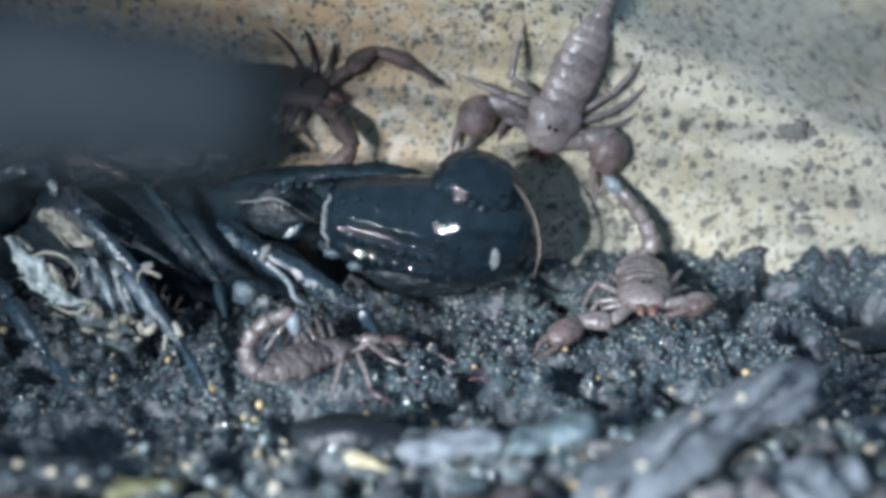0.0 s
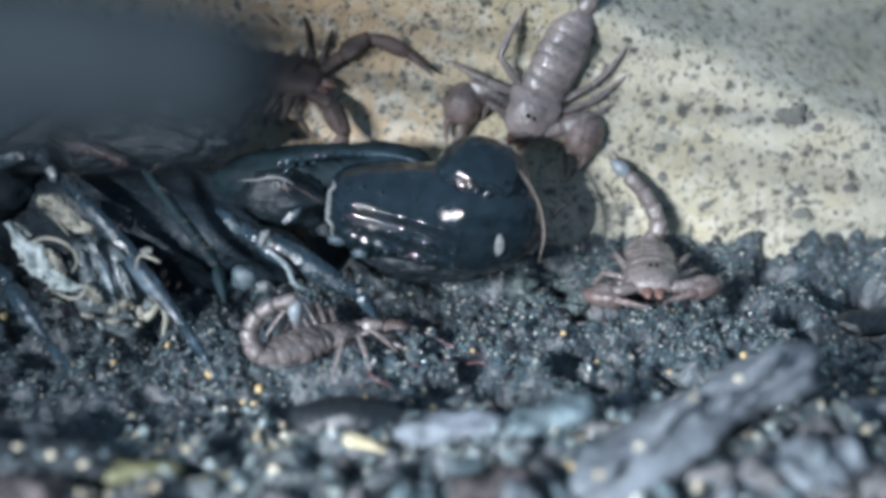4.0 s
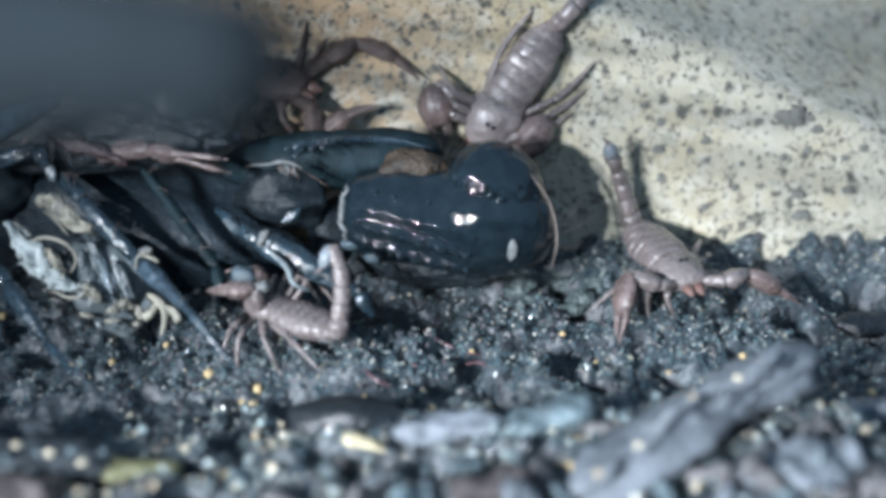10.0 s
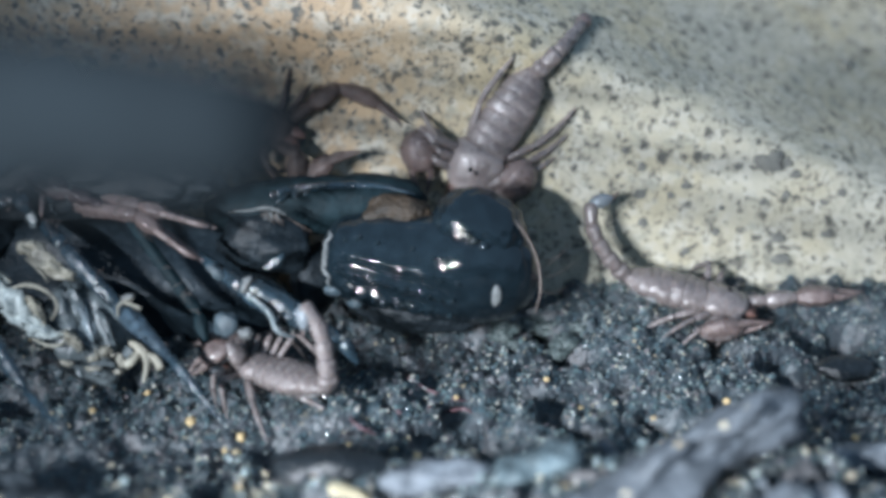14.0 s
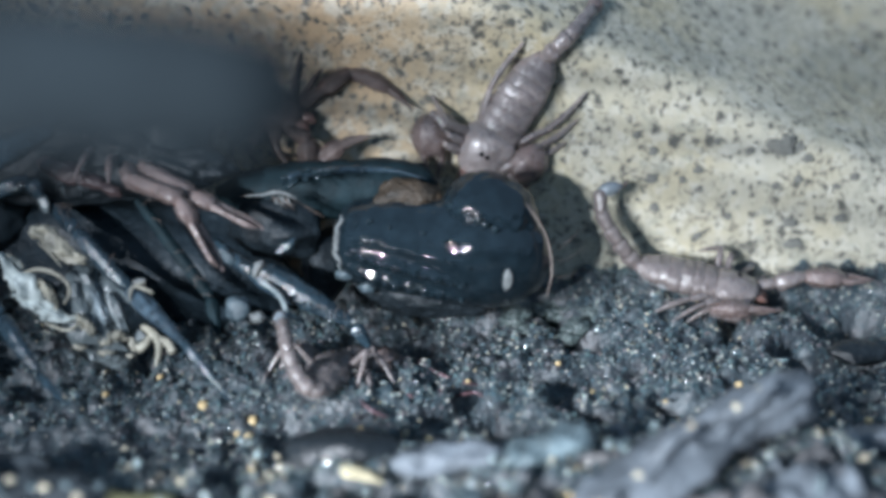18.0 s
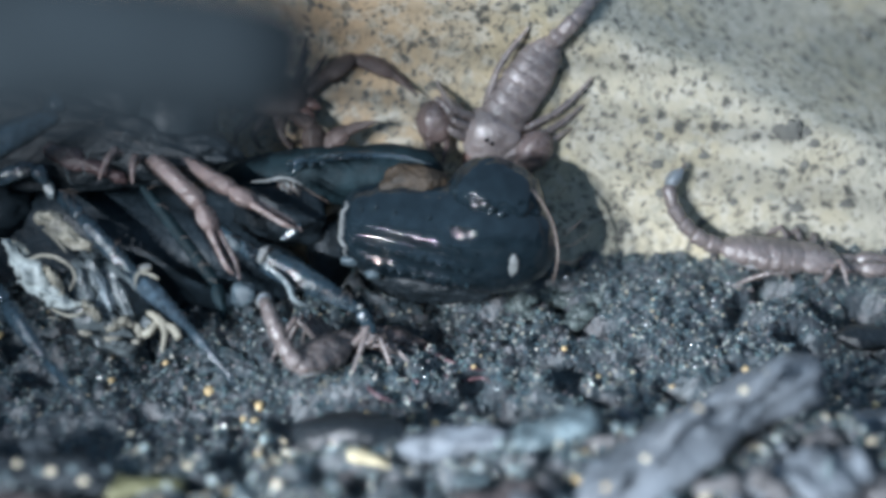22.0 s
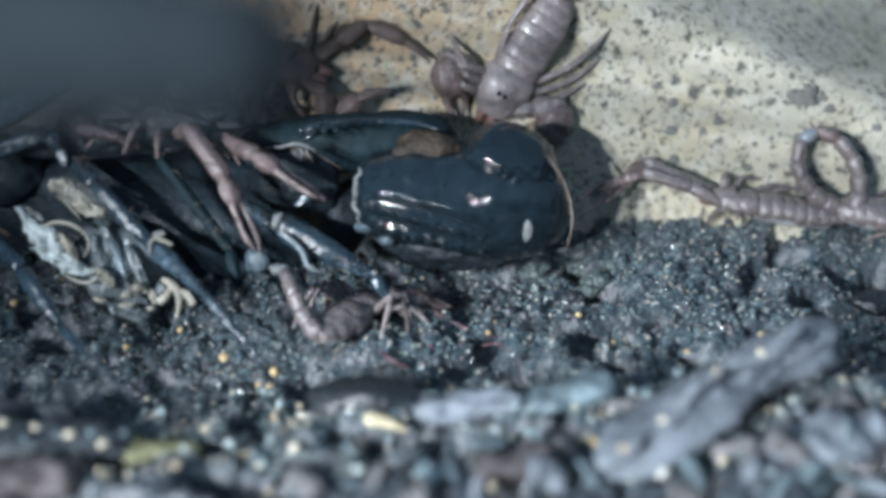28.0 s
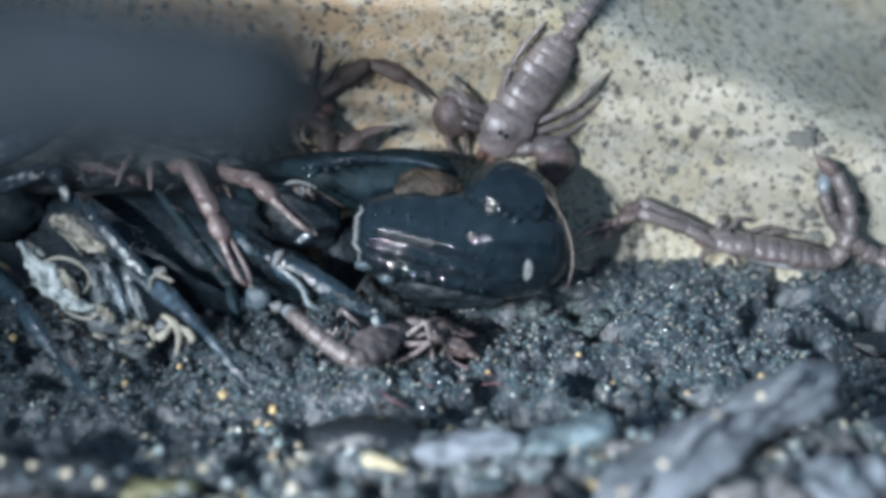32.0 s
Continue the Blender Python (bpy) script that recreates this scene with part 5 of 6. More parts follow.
def motions():
    STAND = UP * 0.9 - AWAY * 0.45
    # clinging to the slab
    on_slab_0 = stance((989, 157, 0, 1.6), (955, 235, 0, 1.6), [(1066, -12, 0, 1.4), (1078, -42, 0, 1.4), (1090, -77, 0, 1.4), (1105, -112, 0, 1.4), (1119, -147, 0, 1.4), (1134, -177, 0, 1.4)], [(1035, 219, 0, 1.5), (1088, 205, 0, 1.5), (1052, 308, 0, 1.5)], [(905, 159, 0, 1.5), (852, 143, 0, 1.5), (808, 235, 0, 1.5)], {(1, 0): (1100, 233), (1, 1): (1130, 178), (1, 2): (1152, 123), (1, 3): (1160, 55), (-1, 0): (880, 223), (-1, 1): (860, 173), (-1, 2): (802, 103), (-1, 3): (925, 13)})
    on_slab_1 = stance((893, 180, 0, 1.6), (842, 258, 0, 1.6), [(1005, 22, 0, 1.4), (1030, 0, 0, 1.4), (1058, -30, 0, 1.4), (1080, -60, 0, 1.4), (1105, -90, 0, 1.4), (1130, -120, 0, 1.4)], [(925, 232, 0, 1.6), (985, 196, 0, 1.6), (915, 282, 0, 1.6)], [(818, 168, 0, 1.4), (780, 150, 0, 1.4), (785, 262, 0, 1.4)], {(1, 0): (1000, 245), (1, 1): (1062, 186), (1, 2): (1085, 138), (1, 3): (1092, 86), (-1, 0): (806, 190), (-1, 1): (800, 165), (-1, 2): (780, 112), (-1, 3): (948, 6)})
    on_slab_2 = stance((892, 158, 0, 1.6), (841, 237, 0, 1.6), [(995, 7, 0, 1.4), (1015, -18, 0, 1.4), (1043, -47, 0, 1.4), (1065, -77, 0, 1.4), (1090, -107, 0, 1.4), (1115, -136, 0, 1.4)], [(938, 216, 0, 1.8), (1018, 209, 0, 1.8), (944, 276, 0, 1.8)], [(819, 142, 0, 1.4), (785, 134, 0, 1.4), (798, 237, 0, 1.4)], {(1, 0): (1013, 226), (1, 1): (1063, 168), (1, 2): (1085, 122), (1, 3): (1092, 70), (-1, 0): (807, 169), (-1, 1): (801, 144), (-1, 2): (782, 90), (-1, 3): (950, -14)})
    act(on_slab, SLAB_OUT, [(0, on_slab_0), (3.4, on_slab_0), (5, on_slab_1), (25.6, on_slab_1), (27.3, on_slab_2), (32, on_slab_2)], 1.2, 0.35, 0.8)
    # in the shaded gap
    in_gap_0 = stance((506, 124, 8.0), (576, 146, 6.6), [(381, 85, 8), (351, 65, 8), (321, 55, 8), (291, 45, 8), (261, 35, 8), (241, 35, 8)], [(630, 87, 7.0), (686, 46, 7.0), (779, 131, 7.0)], [(591, 178, 5.6), (616, 213, 5.6), (603, 248, 5.6)], {(1, 0): (600, 24), (1, 1): (540, 19), (1, 2): (481, 24), (1, 3): (431, 34), (-1, 1): (521, 214), (-1, 2): (471, 224), (-1, 3): (421, 224)})
    in_gap_1 = stance((474, 132, 8.0), (544, 154, 6.6), [(349, 90, 8), (319, 70, 8), (289, 60, 8), (259, 50, 8), (229, 40, 8), (209, 40, 8)], [(604, 88, 7.0), (658, 56, 7.0), (749, 142, 7.0)], [(549, 185, 5.6), (562, 212, 5.6), (606, 228, 5.6)], {(1, 0): (610, 26), (1, 1): (549, 32), (1, 2): (484, 40), (1, 3): (434, 50), (-1, 1): (544, 222), (-1, 2): (474, 235), (-1, 3): (424, 235)})
    act(in_gap, UP * 0.5 - AWAY * 0.8, [(0, in_gap_0), (3.4, in_gap_0), (5.2, in_gap_1), (32, in_gap_1)], 1.22, 0.35, 0.8)
    # beside the legs
    by_legs_0 = stance((571, 598, -4.0), (621, 583, -1.6), [(442, 609, -8.2), (436, 573, -8.2), (463, 539, -8.2), (506, 515, -8.2), (534, 517, -8.2), (523, 549, -8.2)], [(651, 571, -1.1), (681, 575, -1.1), (741, 593, -1.1)], [(653, 595, -2.1), (687, 601, -2.1), (746, 624, -2.1)], {(-1, 3): (587, 678), (-1, 2): (661, 663), (-1, 1): (701, 623), (-1, 0): (746, 623)})
    by_legs_1 = stance((590, 597, -4.0), (640, 583, -1.6), [(462, 596, -8.2), (459, 563, -8.2), (496, 539, -8.2), (546, 534, -8.2), (576, 544, -8.2), (534, 572, -8.2)], [(670, 571, -1.1), (700, 575, -1.1), (759, 593, -1.1)], [(672, 595, -2.1), (706, 601, -2.1), (764, 625, -2.1)], {(-1, 3): (586, 688), (-1, 2): (671, 672), (-1, 1): (760, 638), (-1, 0): (778, 615)})
    by_legs_2 = stance((561, 589, -4), (601, 569, -0.6), [(473, 581, -8.5), (483, 536, -8.5), (506, 499, -8.5), (546, 475, -8.5), (581, 469, -8.5), (593, 493, -8.5)], [(631, 558, -0.09999999999999998), (661, 562, -0.09999999999999998), (721, 580, -0.09999999999999998)], [(633, 581, -1.1), (667, 587, -1.1), (726, 612, -1.1)], {(-1, 3): (593, 693), (-1, 2): (656, 650), (-1, 1): (703, 609), (-1, 0): (741, 602)})
    by_legs_3 = stance((526, 571, -3.5), (530, 547, 0), [(521, 584, -11), (518, 551, -13), (516, 514, -13.5), (515, 481, -12.5), (507, 465, -10.5), (501, 493, -11)], [(495, 544, 1), (455, 539, 1), (425, 539, 1)], [(560, 544, 1), (605, 544, 1), (645, 559, 1)], {(-1, 3): (598, 667), (-1, 2): (670, 679), (-1, 1): (655, 609), (1, 3): (435, 604), (1, 2): (425, 619), (1, 1): (445, 580)})
    by_legs_4 = stance((501, 549, -4), (445, 529, -2), [(605, 565, -8.4), (615, 517, -8.4), (613, 469, -8.4), (605, 435, -8.4), (588, 425, -8.4), (575, 469, -8.4)], [(470, 542, -5), (460, 525, -5), (377, 511, -5)], [(435, 512, 0), (475, 497, 0), (425, 487, 0)], {(1, 3): (607, 688), (1, 2): (505, 668), (1, 1): (425, 666), (1, 0): (395, 638)})
    by_legs_5 = stance((508, 568, -4.5), (450, 548, -2.5), [(620, 588, -8.6), (630, 552, -8.6), (632, 515, -8.6), (616, 484, -8.6), (594, 480, -8.6), (582, 528, -8.6)], [(480, 548, -5), (466, 530, -5), (378, 520, -5)], [(430, 515, 0), (470, 510, 0), (420, 500, 0)], {(1, 3): (618, 684), (1, 2): (498, 684), (1, 1): (432, 662), (1, 0): (395, 645)})
    by_legs_6 = stance((505, 569, -4.5), (451, 554, -2.5), [(615, 581, -9.2), (609, 536, -9.2), (601, 496, -9.2), (589, 464, -9.2), (576, 462, -9.2), (571, 510, -9.2)], [(465, 554, -5), (455, 544, -5), (386, 563, -5)], [(436, 525, 0), (466, 515, 0), (426, 515, 0)], {(1, 3): (663, 664), (1, 2): (507, 698), (1, 1): (437, 655), (1, 0): (418, 635)})
    by_legs_7 = stance((553, 576, -3.5), (556, 554, 0), [(546, 588, -11), (544, 552, -12.5), (552, 512, -12), (560, 483, -10), (565, 473, -7), (571, 468, -5)], [(521, 552, 1), (481, 547, 1), (452, 551, 1)], [(590, 552, 1), (630, 553, 1), (670, 573, 1)], {(-1, 3): (658, 665), (-1, 2): (692, 638), (-1, 1): (680, 603), (1, 3): (477, 664), (1, 2): (462, 621), (1, 1): (472, 582)})
    by_legs_8 = stance((597, 592, -4.0), (612, 575, -0.6), [(529, 604, -9.2), (529, 568, -9.2), (536, 530, -8.5), (551, 495, -7), (565, 474, -4.5), (575, 469, -2.5)], [(642, 563, -0.09999999999999998), (672, 567, -0.09999999999999998), (732, 585, -0.09999999999999998)], [(644, 587, -1.1), (678, 593, -1.1), (736, 617, -1.1)], {(-1, 3): (638, 647), (-1, 2): (668, 647), (-1, 1): (709, 604), (1, 3): (477, 628)})
    by_legs_9 = stance((599, 595, -4.0), (614, 576, -0.6), [(526, 603, -9.2), (514, 561, -9.2), (508, 522, -8.6), (508, 494, -7), (507, 480, -4.5), (507, 477, -2.5)], [(644, 564, -0.09999999999999998), (674, 568, -0.09999999999999998), (734, 587, -0.09999999999999998)], [(646, 588, -1.1), (680, 594, -1.1), (738, 618, -1.1)], {(-1, 3): (635, 657), (-1, 2): (670, 673), (-1, 1): (714, 624), (1, 3): (475, 620)})
    by_legs_10 = stance((612, 583, -4.0), (628, 566, -0.6), [(537, 585, -9), (515, 552, -9), (503, 512, -8.6), (497, 489, -7), (496, 483, -4.5), (496, 480, -2.5)], [(658, 554, -0.09999999999999998), (688, 558, -0.09999999999999998), (748, 576, -0.09999999999999998)], [(660, 578, -1.1), (694, 584, -1.1), (752, 608, -1.1)], {(-1, 3): (636, 650), (-1, 2): (704, 647), (-1, 1): (741, 618), (1, 3): (476, 626)})
    by_legs_11 = stance((596, 582, -4.0), (627, 564, -0.6), [(501, 583, -9), (485, 546, -9), (473, 513, -8.6), (469, 493, -7), (468, 483, -4.5), (469, 480, -2.5)], [(657, 552, -0.09999999999999998), (687, 557, -0.09999999999999998), (746, 575, -0.09999999999999998)], [(658, 576, -1.1), (692, 583, -1.1), (751, 607, -1.1)], {(-1, 3): (623, 637), (-1, 2): (702, 642), (-1, 1): (739, 618)})
    by_legs_12 = stance((597, 571, -4.0), (627, 551, -0.6), [(503, 574, -9), (484, 544, -9), (470, 516, -8.6), (467, 496, -7), (465, 487, -4.5), (466, 483, -2.5)], [(657, 540, -0.09999999999999998), (686, 544, -0.09999999999999998), (746, 562, -0.09999999999999998)], [(658, 564, -1.1), (692, 570, -1.1), (751, 594, -1.1)], {(-1, 3): (629, 658), (-1, 2): (703, 638), (-1, 1): (744, 615)})
    by_legs_13 = stance((609, 580, -4.0), (642, 558, -0.6), [(507, 590, -9), (495, 554, -9), (486, 521, -8.6), (480, 506, -7), (479, 497, -4.5), (480, 495, -2.5)], [(672, 547, -0.09999999999999998), (702, 551, -0.09999999999999998), (761, 569, -0.09999999999999998)], [(673, 571, -1.1), (707, 577, -1.1), (766, 602, -1.1)], {(-1, 3): (645, 645), (-1, 2): (702, 626), (-1, 1): (750, 616)})
    by_legs_14 = stance((620, 575, -4.0), (650, 556, -0.6), [(525, 581, -9), (510, 553, -9), (500, 531, -8.6), (493, 521, -7), (492, 515, -4.5), (492, 512, -2.5)], [(680, 544, -0.09999999999999998), (709, 548, -0.09999999999999998), (769, 566, -0.09999999999999998)], [(681, 568, -1.1), (715, 574, -1.1), (773, 598, -1.1)], {(-1, 3): (648, 657), (-1, 2): (713, 638), (-1, 1): (758, 618)})
    by_legs_15 = stance((654, 560, -4.0), (682, 541, -0.6), [(549, 567, -9), (517, 544, -9), (492, 517, -8.6), (480, 506, -7), (477, 501, -4.5), (478, 497, -2.5)], [(712, 530, -0.09999999999999998), (742, 534, -0.09999999999999998), (801, 551, -0.09999999999999998)], [(713, 553, -1.1), (747, 559, -1.1), (806, 583, -1.1)], {(-1, 3): (671, 609), (-1, 2): (746, 609), (-1, 1): (781, 599)})
    act(by_legs, STAND, [(0, by_legs_0), (3.4, by_legs_0), (5.4, by_legs_1), (8.6, by_legs_1), (9, by_legs_2), (9.5, by_legs_3), (10, by_legs_4), (10.6, by_legs_5), (13.3, by_legs_5), (14, by_legs_6), (14.5, by_legs_7), (16.4, by_legs_8), (17, by_legs_9), (18.2, by_legs_9), (18.8, by_legs_10), (21.3, by_legs_10), (21.9, by_legs_11), (22.8, by_legs_11), (23.6, by_legs_12), (25.5, by_legs_12), (27.5, by_legs_13), (30.5, by_legs_13), (31, by_legs_14), (31.5, by_legs_14), (32, by_legs_15)], 0.95)
    # walking along the slab's foot
    wanderer_0 = stance((1140, 483, 2.6), (1145, 512, -1.1), [(1156, 418, 8.5), (1153, 391, 9), (1140, 361, 9), (1120, 335, 9), (1098, 313, 9), (1076, 291, 9)], [(1200, 506, -0.5), (1260, 501, 0.8), (1183, 528, -1.5)], [(1093, 531, -0.5), (1028, 539, 0), (978, 576, -2)], {(1, 0): (1243, 547), (1, 1): (1308, 504), (1, 2): (1288, 462), (1, 3): (1238, 417), (-1, 0): (1078, 562), (-1, 1): (1038, 552), (-1, 2): (1028, 522), (-1, 3): (1068, 463)})
    wanderer_1 = stance((1155, 482, 2.6), (1160, 511, -1.1), [(1171, 415, 8.5), (1168, 388, 9), (1155, 358, 9), (1135, 332, 9), (1113, 310, 9), (1091, 288, 9)], [(1215, 505, -0.5), (1275, 500, 0.8), (1198, 527, -1.5)], [(1103, 513, -0.5), (1045, 519, 0.8), (1125, 537, -1.5)], {(1, 0): (1258, 545), (1, 1): (1323, 502), (1, 2): (1303, 460), (1, 3): (1253, 415), (-1, 0): (1093, 560), (-1, 1): (1053, 550), (-1, 2): (1043, 520), (-1, 3): (1083, 460)})
    wanderer_2 = stance((1192, 464, 3.2), (1235, 507, -0.5), [(1113, 354, 8), (1105, 327, 8), (1099, 302, 7.5), (1091, 282, 6), (1084, 264, 4.5), (1079, 248, 3)], [(1268, 494, 0), (1338, 476, 1.5), (1385, 514, 2)], [(1180, 502, -1), (1118, 484, -1), (1104, 568, -2.5)], {(1, 0): (1330, 512), (1, 1): (1390, 507), (1, 2): (1300, 422), (1, 3): (1255, 397), (-1, 0): (1200, 562), (-1, 1): (1151, 562), (-1, 2): (1136, 558), (-1, 3): (1046, 547)})
    wanderer_3 = stance((1283, 445, 6.2), (1359, 465, 5.6), [(1114, 381, 6), (1094, 355, 6), (1082, 328, 6), (1076, 303, 6), (1082, 280, 6), (1115, 270, 6)], [(1406, 450, 6), (1469, 444, 6), (1566, 438, 6)], [(1336, 497, 3.5), (1260, 509, 3.5), (1346, 499, 3)], {(-1, 0): (1301, 540), (-1, 1): (1225, 542), (-1, 2): (1145, 545), (-1, 3): (1084, 535), (1, 0): (1419, 440), (1, 1): (1368, 420), (1, 2): (1318, 410), (1, 3): (1257, 399)})
    wanderer_4 = stance((1280, 448, 6.8), (1358, 467, 6.2), [(1104, 375, 6.4), (1088, 347, 6.4), (1074, 321, 6.4), (1065, 295, 6.4), (1077, 275, 6.4), (1111, 277, 6.4)], [(1398, 447, 7), (1461, 433, 7), (1532, 443, 6.5)], [(1331, 497, 4), (1264, 495, 4), (1337, 497, 3.5)], {(-1, 0): (1319, 527), (-1, 1): (1208, 526), (-1, 2): (1140, 542), (-1, 3): (1088, 523), (1, 0): (1421, 432), (1, 1): (1361, 417), (1, 2): (1310, 407), (1, 3): (1250, 391)})
    wanderer_5 = stance((1363, 450, 7.2), (1442, 473, 6.6), [(1189, 389, 6.8), (1163, 359, 6.8), (1141, 331, 6.8), (1126, 301, 6.8), (1130, 275, 6.8), (1166, 279, 6.8)], [(1488, 455, 7), (1559, 443, 7), (1620, 453, 6.5)], [(1415, 498, 4.2), (1341, 494, 4.2), (1416, 510, 3.6)], {(-1, 0): (1406, 532), (-1, 1): (1296, 532), (-1, 2): (1271, 520), (-1, 3): (1171, 537), (1, 0): (1489, 423), (1, 1): (1439, 407), (1, 2): (1383, 397), (1, 3): (1328, 397)})
    wanderer_6 = stance((1418, 429, 8.4), (1496, 440, 8.4), [(1234, 396, 8.2), (1202, 366, 8.2), (1180, 330, 8.2), (1170, 297, 8.2), (1183, 272, 8.2), (1219, 266, 8.2)], [(1547, 436, 8.8), (1607, 434, 8.8), (1698, 437, 8.8)], [(1541, 449, 7.5), (1597, 454, 7.5), (1687, 460, 7.5)], {(-1, 0): (1506, 479), (-1, 1): (1455, 479), (-1, 2): (1405, 473), (-1, 3): (1285, 482)})
    wanderer_7 = stance((1508, 434, 8.4), (1586, 445, 8.4), [(1323, 401, 8.2), (1291, 371, 8.2), (1270, 335, 8.2), (1259, 302, 8.2), (1272, 277, 8.2), (1309, 271, 8.2)], [(1637, 441, 8.8), (1698, 440, 8.8), (1788, 442, 8.8)], [(1631, 454, 7.5), (1687, 460, 7.5), (1778, 465, 7.5)], {(-1, 0): (1596, 484), (-1, 1): (1545, 484), (-1, 2): (1495, 478), (-1, 3): (1374, 488)})
    wanderer_8 = stance((1599, 421, 8.4), (1678, 432, 8.4), [(1413, 380, 8.2), (1385, 349, 8.2), (1366, 309, 8.2), (1377, 277, 8.2), (1404, 261, 8.2), (1438, 259, 8.2)], [(1728, 428, 8.8), (1789, 426, 8.8), (1880, 429, 8.8)], [(1723, 441, 7.5), (1778, 446, 7.5), (1869, 452, 7.5)], {(-1, 0): (1687, 471), (-1, 1): (1636, 470), (-1, 2): (1586, 465), (-1, 3): (1465, 474)})
    wanderer_9 = stance((1668, 438, 8.4), (1745, 449, 8.4), [(1460, 382, 8.2), (1431, 347, 8.2), (1411, 307, 8.2), (1401, 267, 8.2), (1420, 245, 8.2), (1445, 241, 8.2)], [(1796, 445, 8.8), (1856, 444, 8.8), (1946, 447, 8.8)], [(1790, 459, 7.5), (1845, 464, 7.5), (1935, 470, 7.5)], {(-1, 0): (1755, 488), (-1, 1): (1705, 488), (-1, 2): (1655, 482), (-1, 3): (1535, 491)})
    act(wanderer, STAND, [(0, wanderer_0), (2.6, wanderer_0), (3.4, wanderer_1), (8.2, wanderer_1), (8.7, wanderer_2), (13.1, wanderer_2), (13.7, wanderer_3), (14.5, wanderer_3), (16.5, wanderer_4), (18.1, wanderer_4), (18.5, wanderer_5), (21.5, wanderer_5), (22, wanderer_6), (22.4, wanderer_7), (22.8, wanderer_8), (28.2, wanderer_8), (29.6, wanderer_9), (32, wanderer_9)], 1.06)
    # climbing over the legs
    climber_0 = stance((-156, 172, 4), (-77, 192, 2), [(-226, 152, 4.0), (-238, 166, 4.4), (-250, 180, 4.8), (-262, 194, 5.2), (-274, 208, 5.6), (-286, 222, 6.0)], [(-57, 192, 2), (-17, 202, 2), (23, 212, 2)], [(-57, 192, 2), (-17, 202, 2), (23, 212, 2)], {})
    climber_1 = stance((105, 234, 3), (175, 250, 0), [(35, 214, 4.0), (23, 228, 4.4), (11, 242, 4.8), (-1, 256, 5.2), (-13, 270, 5.6), (-25, 284, 6.0)], [(210, 260, -3), (290, 267, -5), (417, 281, -5.5)], [(185, 273, -2), (265, 265, -4), (335, 282, -4)], {})
    climber_2 = stance((120, 246, 3), (190, 262, 0), [(50, 226, 4.0), (38, 240, 4.4), (26, 254, 4.8), (14, 268, 5.2), (2, 282, 5.6), (-10, 296, 6.0)], [(215, 270, -3), (308, 286, -5), (452, 330, -5.8)], [(200, 290, -3), (300, 300, -5), (432, 405, -6)], {})
    climber_3 = stance((210, 221, 2), (280, 231, -1), [(141, 200, 4.0), (129, 214, 4.4), (117, 228, 4.8), (105, 242, 5.2), (94, 256, 5.6), (82, 270, 6.0)], [(270, 243, -4), (391, 308, -6), (527, 374, -6.2)], [(245, 256, -4), (310, 286, -6), (387, 387, -6.4)], {})
    climber_4 = stance((205, 230, 2), (274, 240, -1), [(136, 209, 4.0), (124, 223, 4.4), (112, 237, 4.8), (100, 251, 5.2), (88, 265, 5.6), (77, 279, 6.0)], [(263, 252, -4), (390, 315, -6), (527, 382, -6.2)], [(239, 264, -4), (303, 290, -6), (388, 393, -6.4)], {})
    climber_5 = stance((269, 256, 2), (346, 266, -1.5), [(200, 235, 4.0), (188, 249, 4.4), (176, 263, 4.8), (165, 277, 5.2), (153, 291, 5.6), (141, 305, 6.0)], [(407, 267, -3), (432, 299, -5), (597, 408, -6)], [(320, 253, -5), (391, 351, -6.4), (440, 486, -6.8)], {})
    climber_6 = stance((260, 258, 2), (343, 273, -1.5), [(191, 237, 4.0), (179, 250, 4.4), (167, 264, 4.8), (155, 278, 5.2), (143, 291, 5.6), (131, 305, 6.0)], [(402, 278, -3), (420, 297, -5), (589, 410, -6)], [(324, 258, -5), (389, 362, -6.4), (447, 498, -6.8)], {})
    climber_7 = stance((241, 251, 2), (330, 264, -1.5), [(172, 231, 4.0), (160, 245, 4.4), (149, 259, 4.8), (137, 273, 5.2), (125, 286, 5.6), (114, 300, 6.0)], [(419, 268, -3), (433, 284, -5), (553, 394, -6)], [(324, 256, -5), (360, 350, -6.4), (440, 513, -6.8)], {})
    act(climber, UP, [(0, climber_0), (9.2, climber_0), (10, climber_1), (10.3, climber_1), (11, climber_2), (14.5, climber_2), (16.5, climber_3), (19.5, climber_3), (20.5, climber_4), (21.6, climber_4), (22.3, climber_5), (27.4, climber_5), (28.2, climber_6), (30.5, climber_6), (31.1, climber_7), (32, climber_7)], 1.35)
    # coming in along the slab
    comer_0 = stance((1901, 383, 8.6), (1820, 372, 8.6), [(2085, 401, 7.8), (2116, 378, 7.8), (2133, 338, 7.8), (2124, 297, 7.8), (2089, 273, 7.8), (2053, 283, 7.8)], [(1820, 399, 8), (1771, 412, 7.8), (1695, 422, 7.5)], [(1843, 324, 9.2), (1814, 269, 9.2), (1672, 269, 9.2)], {(1, 0): (1811, 414), (1, 1): (1871, 425), (1, 2): (1952, 430), (1, 3): (2033, 431), (-1, 0): (1832, 344), (-1, 1): (1914, 340), (-1, 2): (1984, 340), (-1, 3): (2045, 345)})
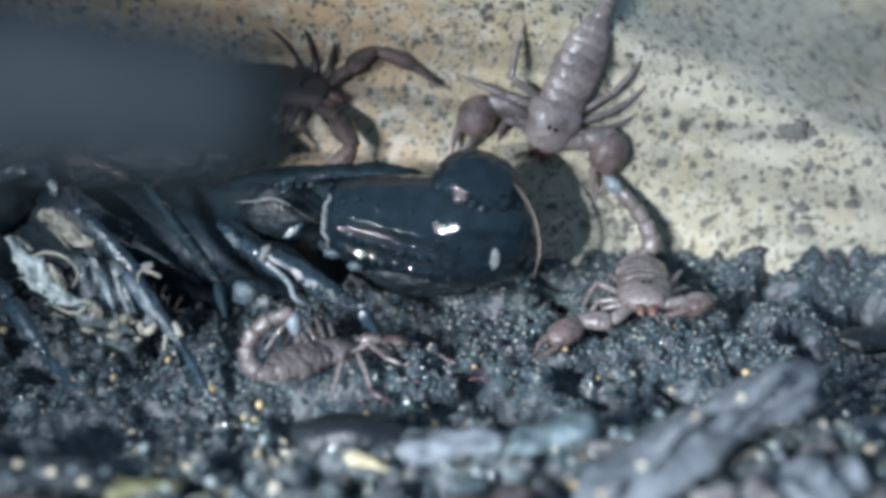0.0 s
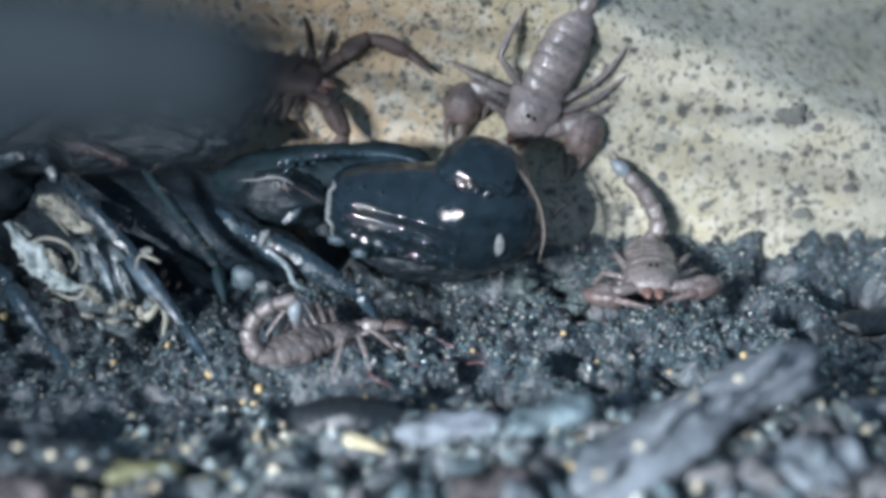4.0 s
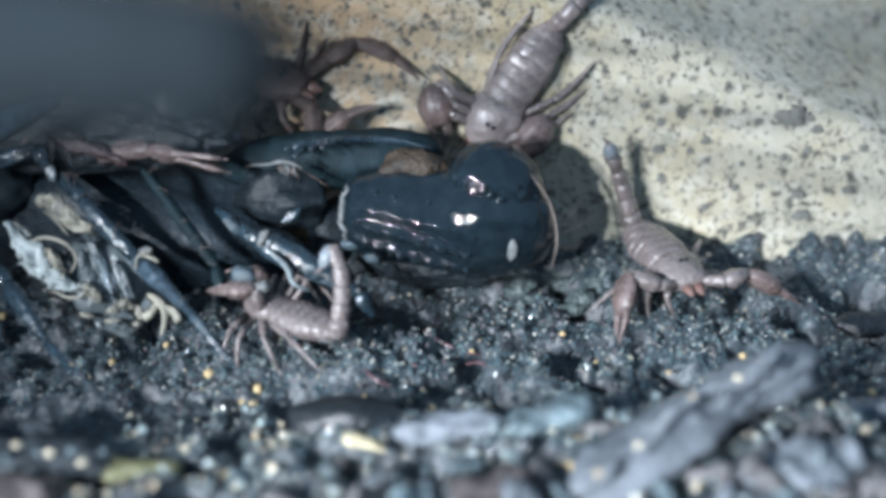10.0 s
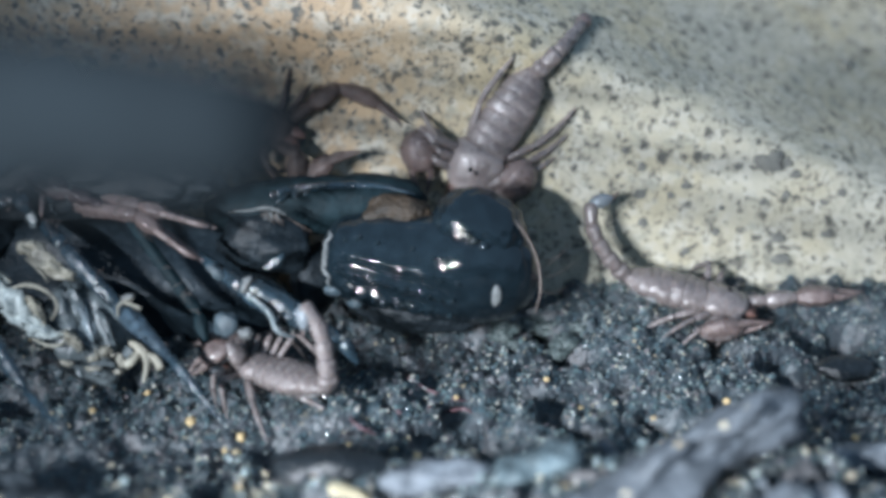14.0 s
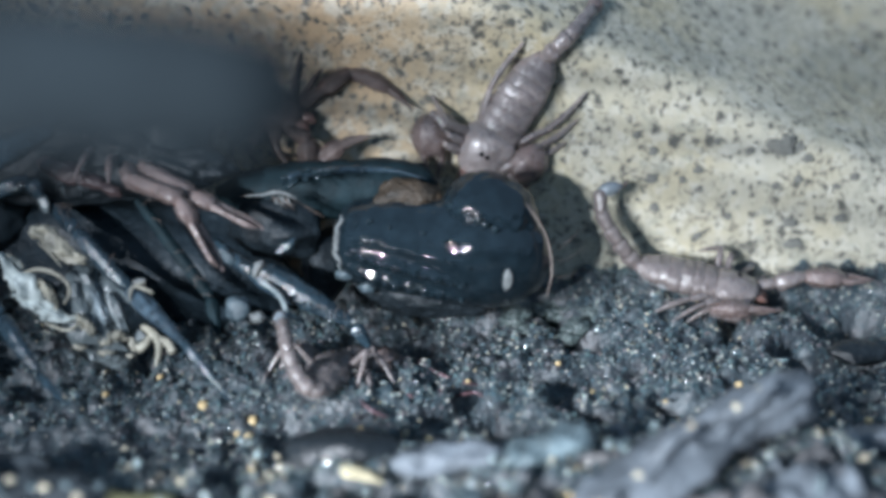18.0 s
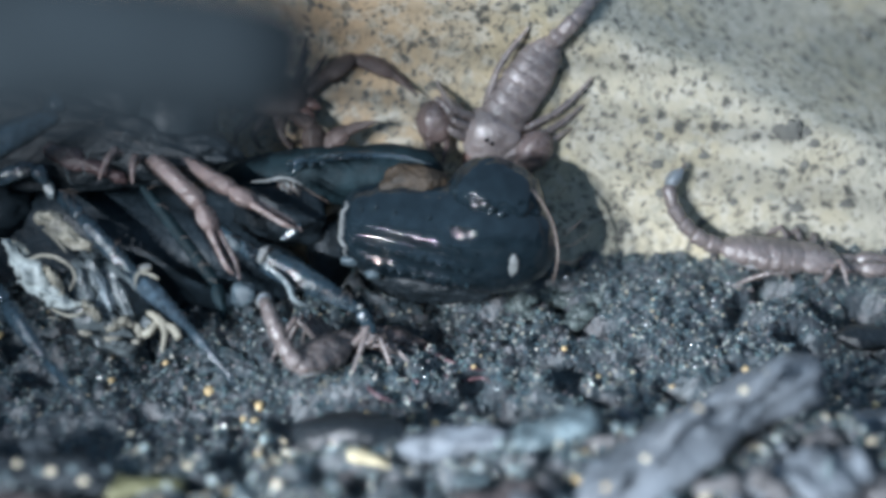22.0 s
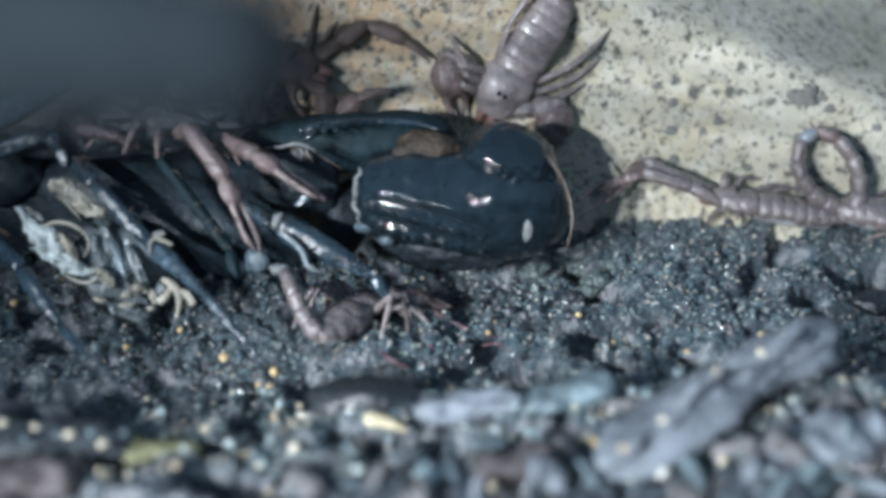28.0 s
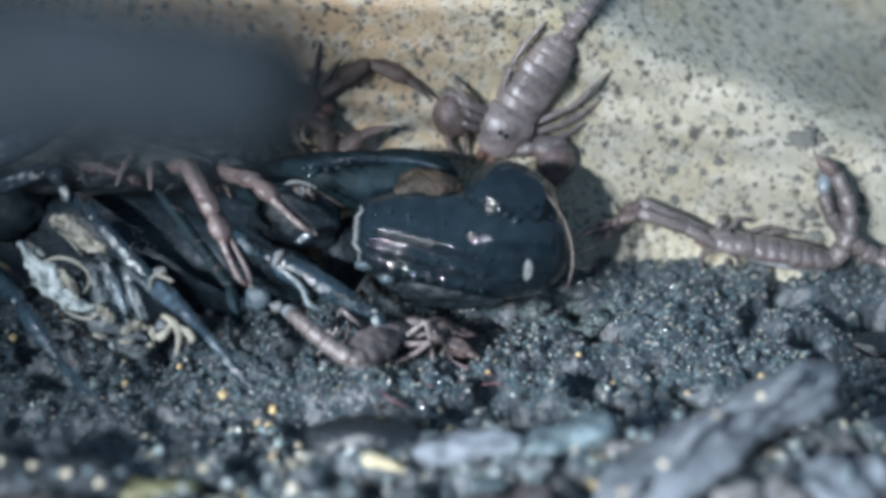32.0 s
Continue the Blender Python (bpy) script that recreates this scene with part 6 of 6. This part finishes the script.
    comer_1 = stance((1487, 375, 8.6), (1407, 365, 8.6), [(1670, 393, 7.8), (1701, 370, 7.8), (1718, 330, 7.8), (1708, 290, 7.8), (1674, 266, 7.8), (1638, 276, 7.8)], [(1343, 363, 8.4), (1270, 359, 8.4), (1178, 354, 8.4)], [(1348, 355, 9), (1276, 349, 9), (1188, 342, 9)], {(1, 0): (1398, 407), (1, 1): (1458, 417), (1, 2): (1538, 423), (1, 3): (1619, 423), (-1, 0): (1419, 337), (-1, 1): (1499, 332), (-1, 2): (1570, 333), (-1, 3): (1630, 338)})
    comer_2 = stance((1249, 387, 8.6), (1169, 376, 8.6), [(1431, 405, 7.8), (1461, 382, 7.8), (1478, 342, 7.8), (1468, 302, 7.8), (1434, 278, 7.8), (1398, 287, 7.8)], [(1168, 403, 8), (1120, 416, 7.8), (1045, 425, 7.5)], [(1191, 328, 9.2), (1162, 274, 9.2), (1021, 273, 9.2)], {(1, 0): (1160, 418), (1, 1): (1220, 429), (1, 2): (1300, 434), (1, 3): (1380, 435), (-1, 0): (1181, 348), (-1, 1): (1261, 344), (-1, 2): (1331, 344), (-1, 3): (1391, 350)})
    comer_3 = stance((1318, 394, 8.6), (1239, 380, 8.6), [(1492, 406, 7.8), (1504, 365, 7.8), (1501, 323, 7.8), (1481, 287, 7.8), (1453, 266, 7.8), (1417, 260, 7.8)], [(1206, 364, 8), (1161, 349, 8), (1101, 343, 8)], [(1211, 357, 9), (1171, 339, 9), (1107, 331, 9)], {(1, 0): (1230, 432), (1, 1): (1300, 438), (1, 2): (1369, 438), (1, 3): (1429, 444), (-1, 0): (1261, 343), (-1, 1): (1330, 348), (-1, 2): (1400, 354), (-1, 3): (1460, 359)})
    comer_4 = stance((1309, 397, 8.6), (1229, 382, 8.6), [(1478, 393, 7.8), (1490, 353, 7.8), (1487, 308, 7.8), (1469, 269, 7.8), (1449, 245, 7.8), (1425, 239, 7.8)], [(1196, 366, 8), (1151, 351, 8), (1092, 345, 8)], [(1201, 359, 9), (1162, 341, 9), (1097, 333, 9)], {(1, 0): (1220, 434), (1, 1): (1290, 440), (1, 2): (1360, 440), (1, 3): (1419, 446), (-1, 0): (1251, 345), (-1, 1): (1321, 350), (-1, 2): (1390, 356), (-1, 3): (1450, 362)})
    act(comer, STAND, [(0, comer_0), (22.6, comer_0), (23, comer_1), (23.4, comer_2), (25.5, comer_2), (27.5, comer_2), (27.9, comer_3), (28.8, comer_3), (29.6, comer_4), (32, comer_4)], 1.14)
    # the adult's claw, arm and one leg shift once
    for ob, early, late in adult_shifts:
        walk(ob, [(0, early), (3.3, early), (5.2, late), (32, late)])
    # the raised claw sinks a little towards the end
    for ob in raised_parts:
        rest = ob.matrix_basis.copy()
        walk(ob, [(t, Matrix.Translation((UP * -1.25 + RIGHT * -1.1) * (down * MM)) @ rest) for t, down in ((0, 0), (25.5, 0), (27.5, 1.0), (30.4, 1.1), (31.2, 0.6), (32, 0.7))])


motions()
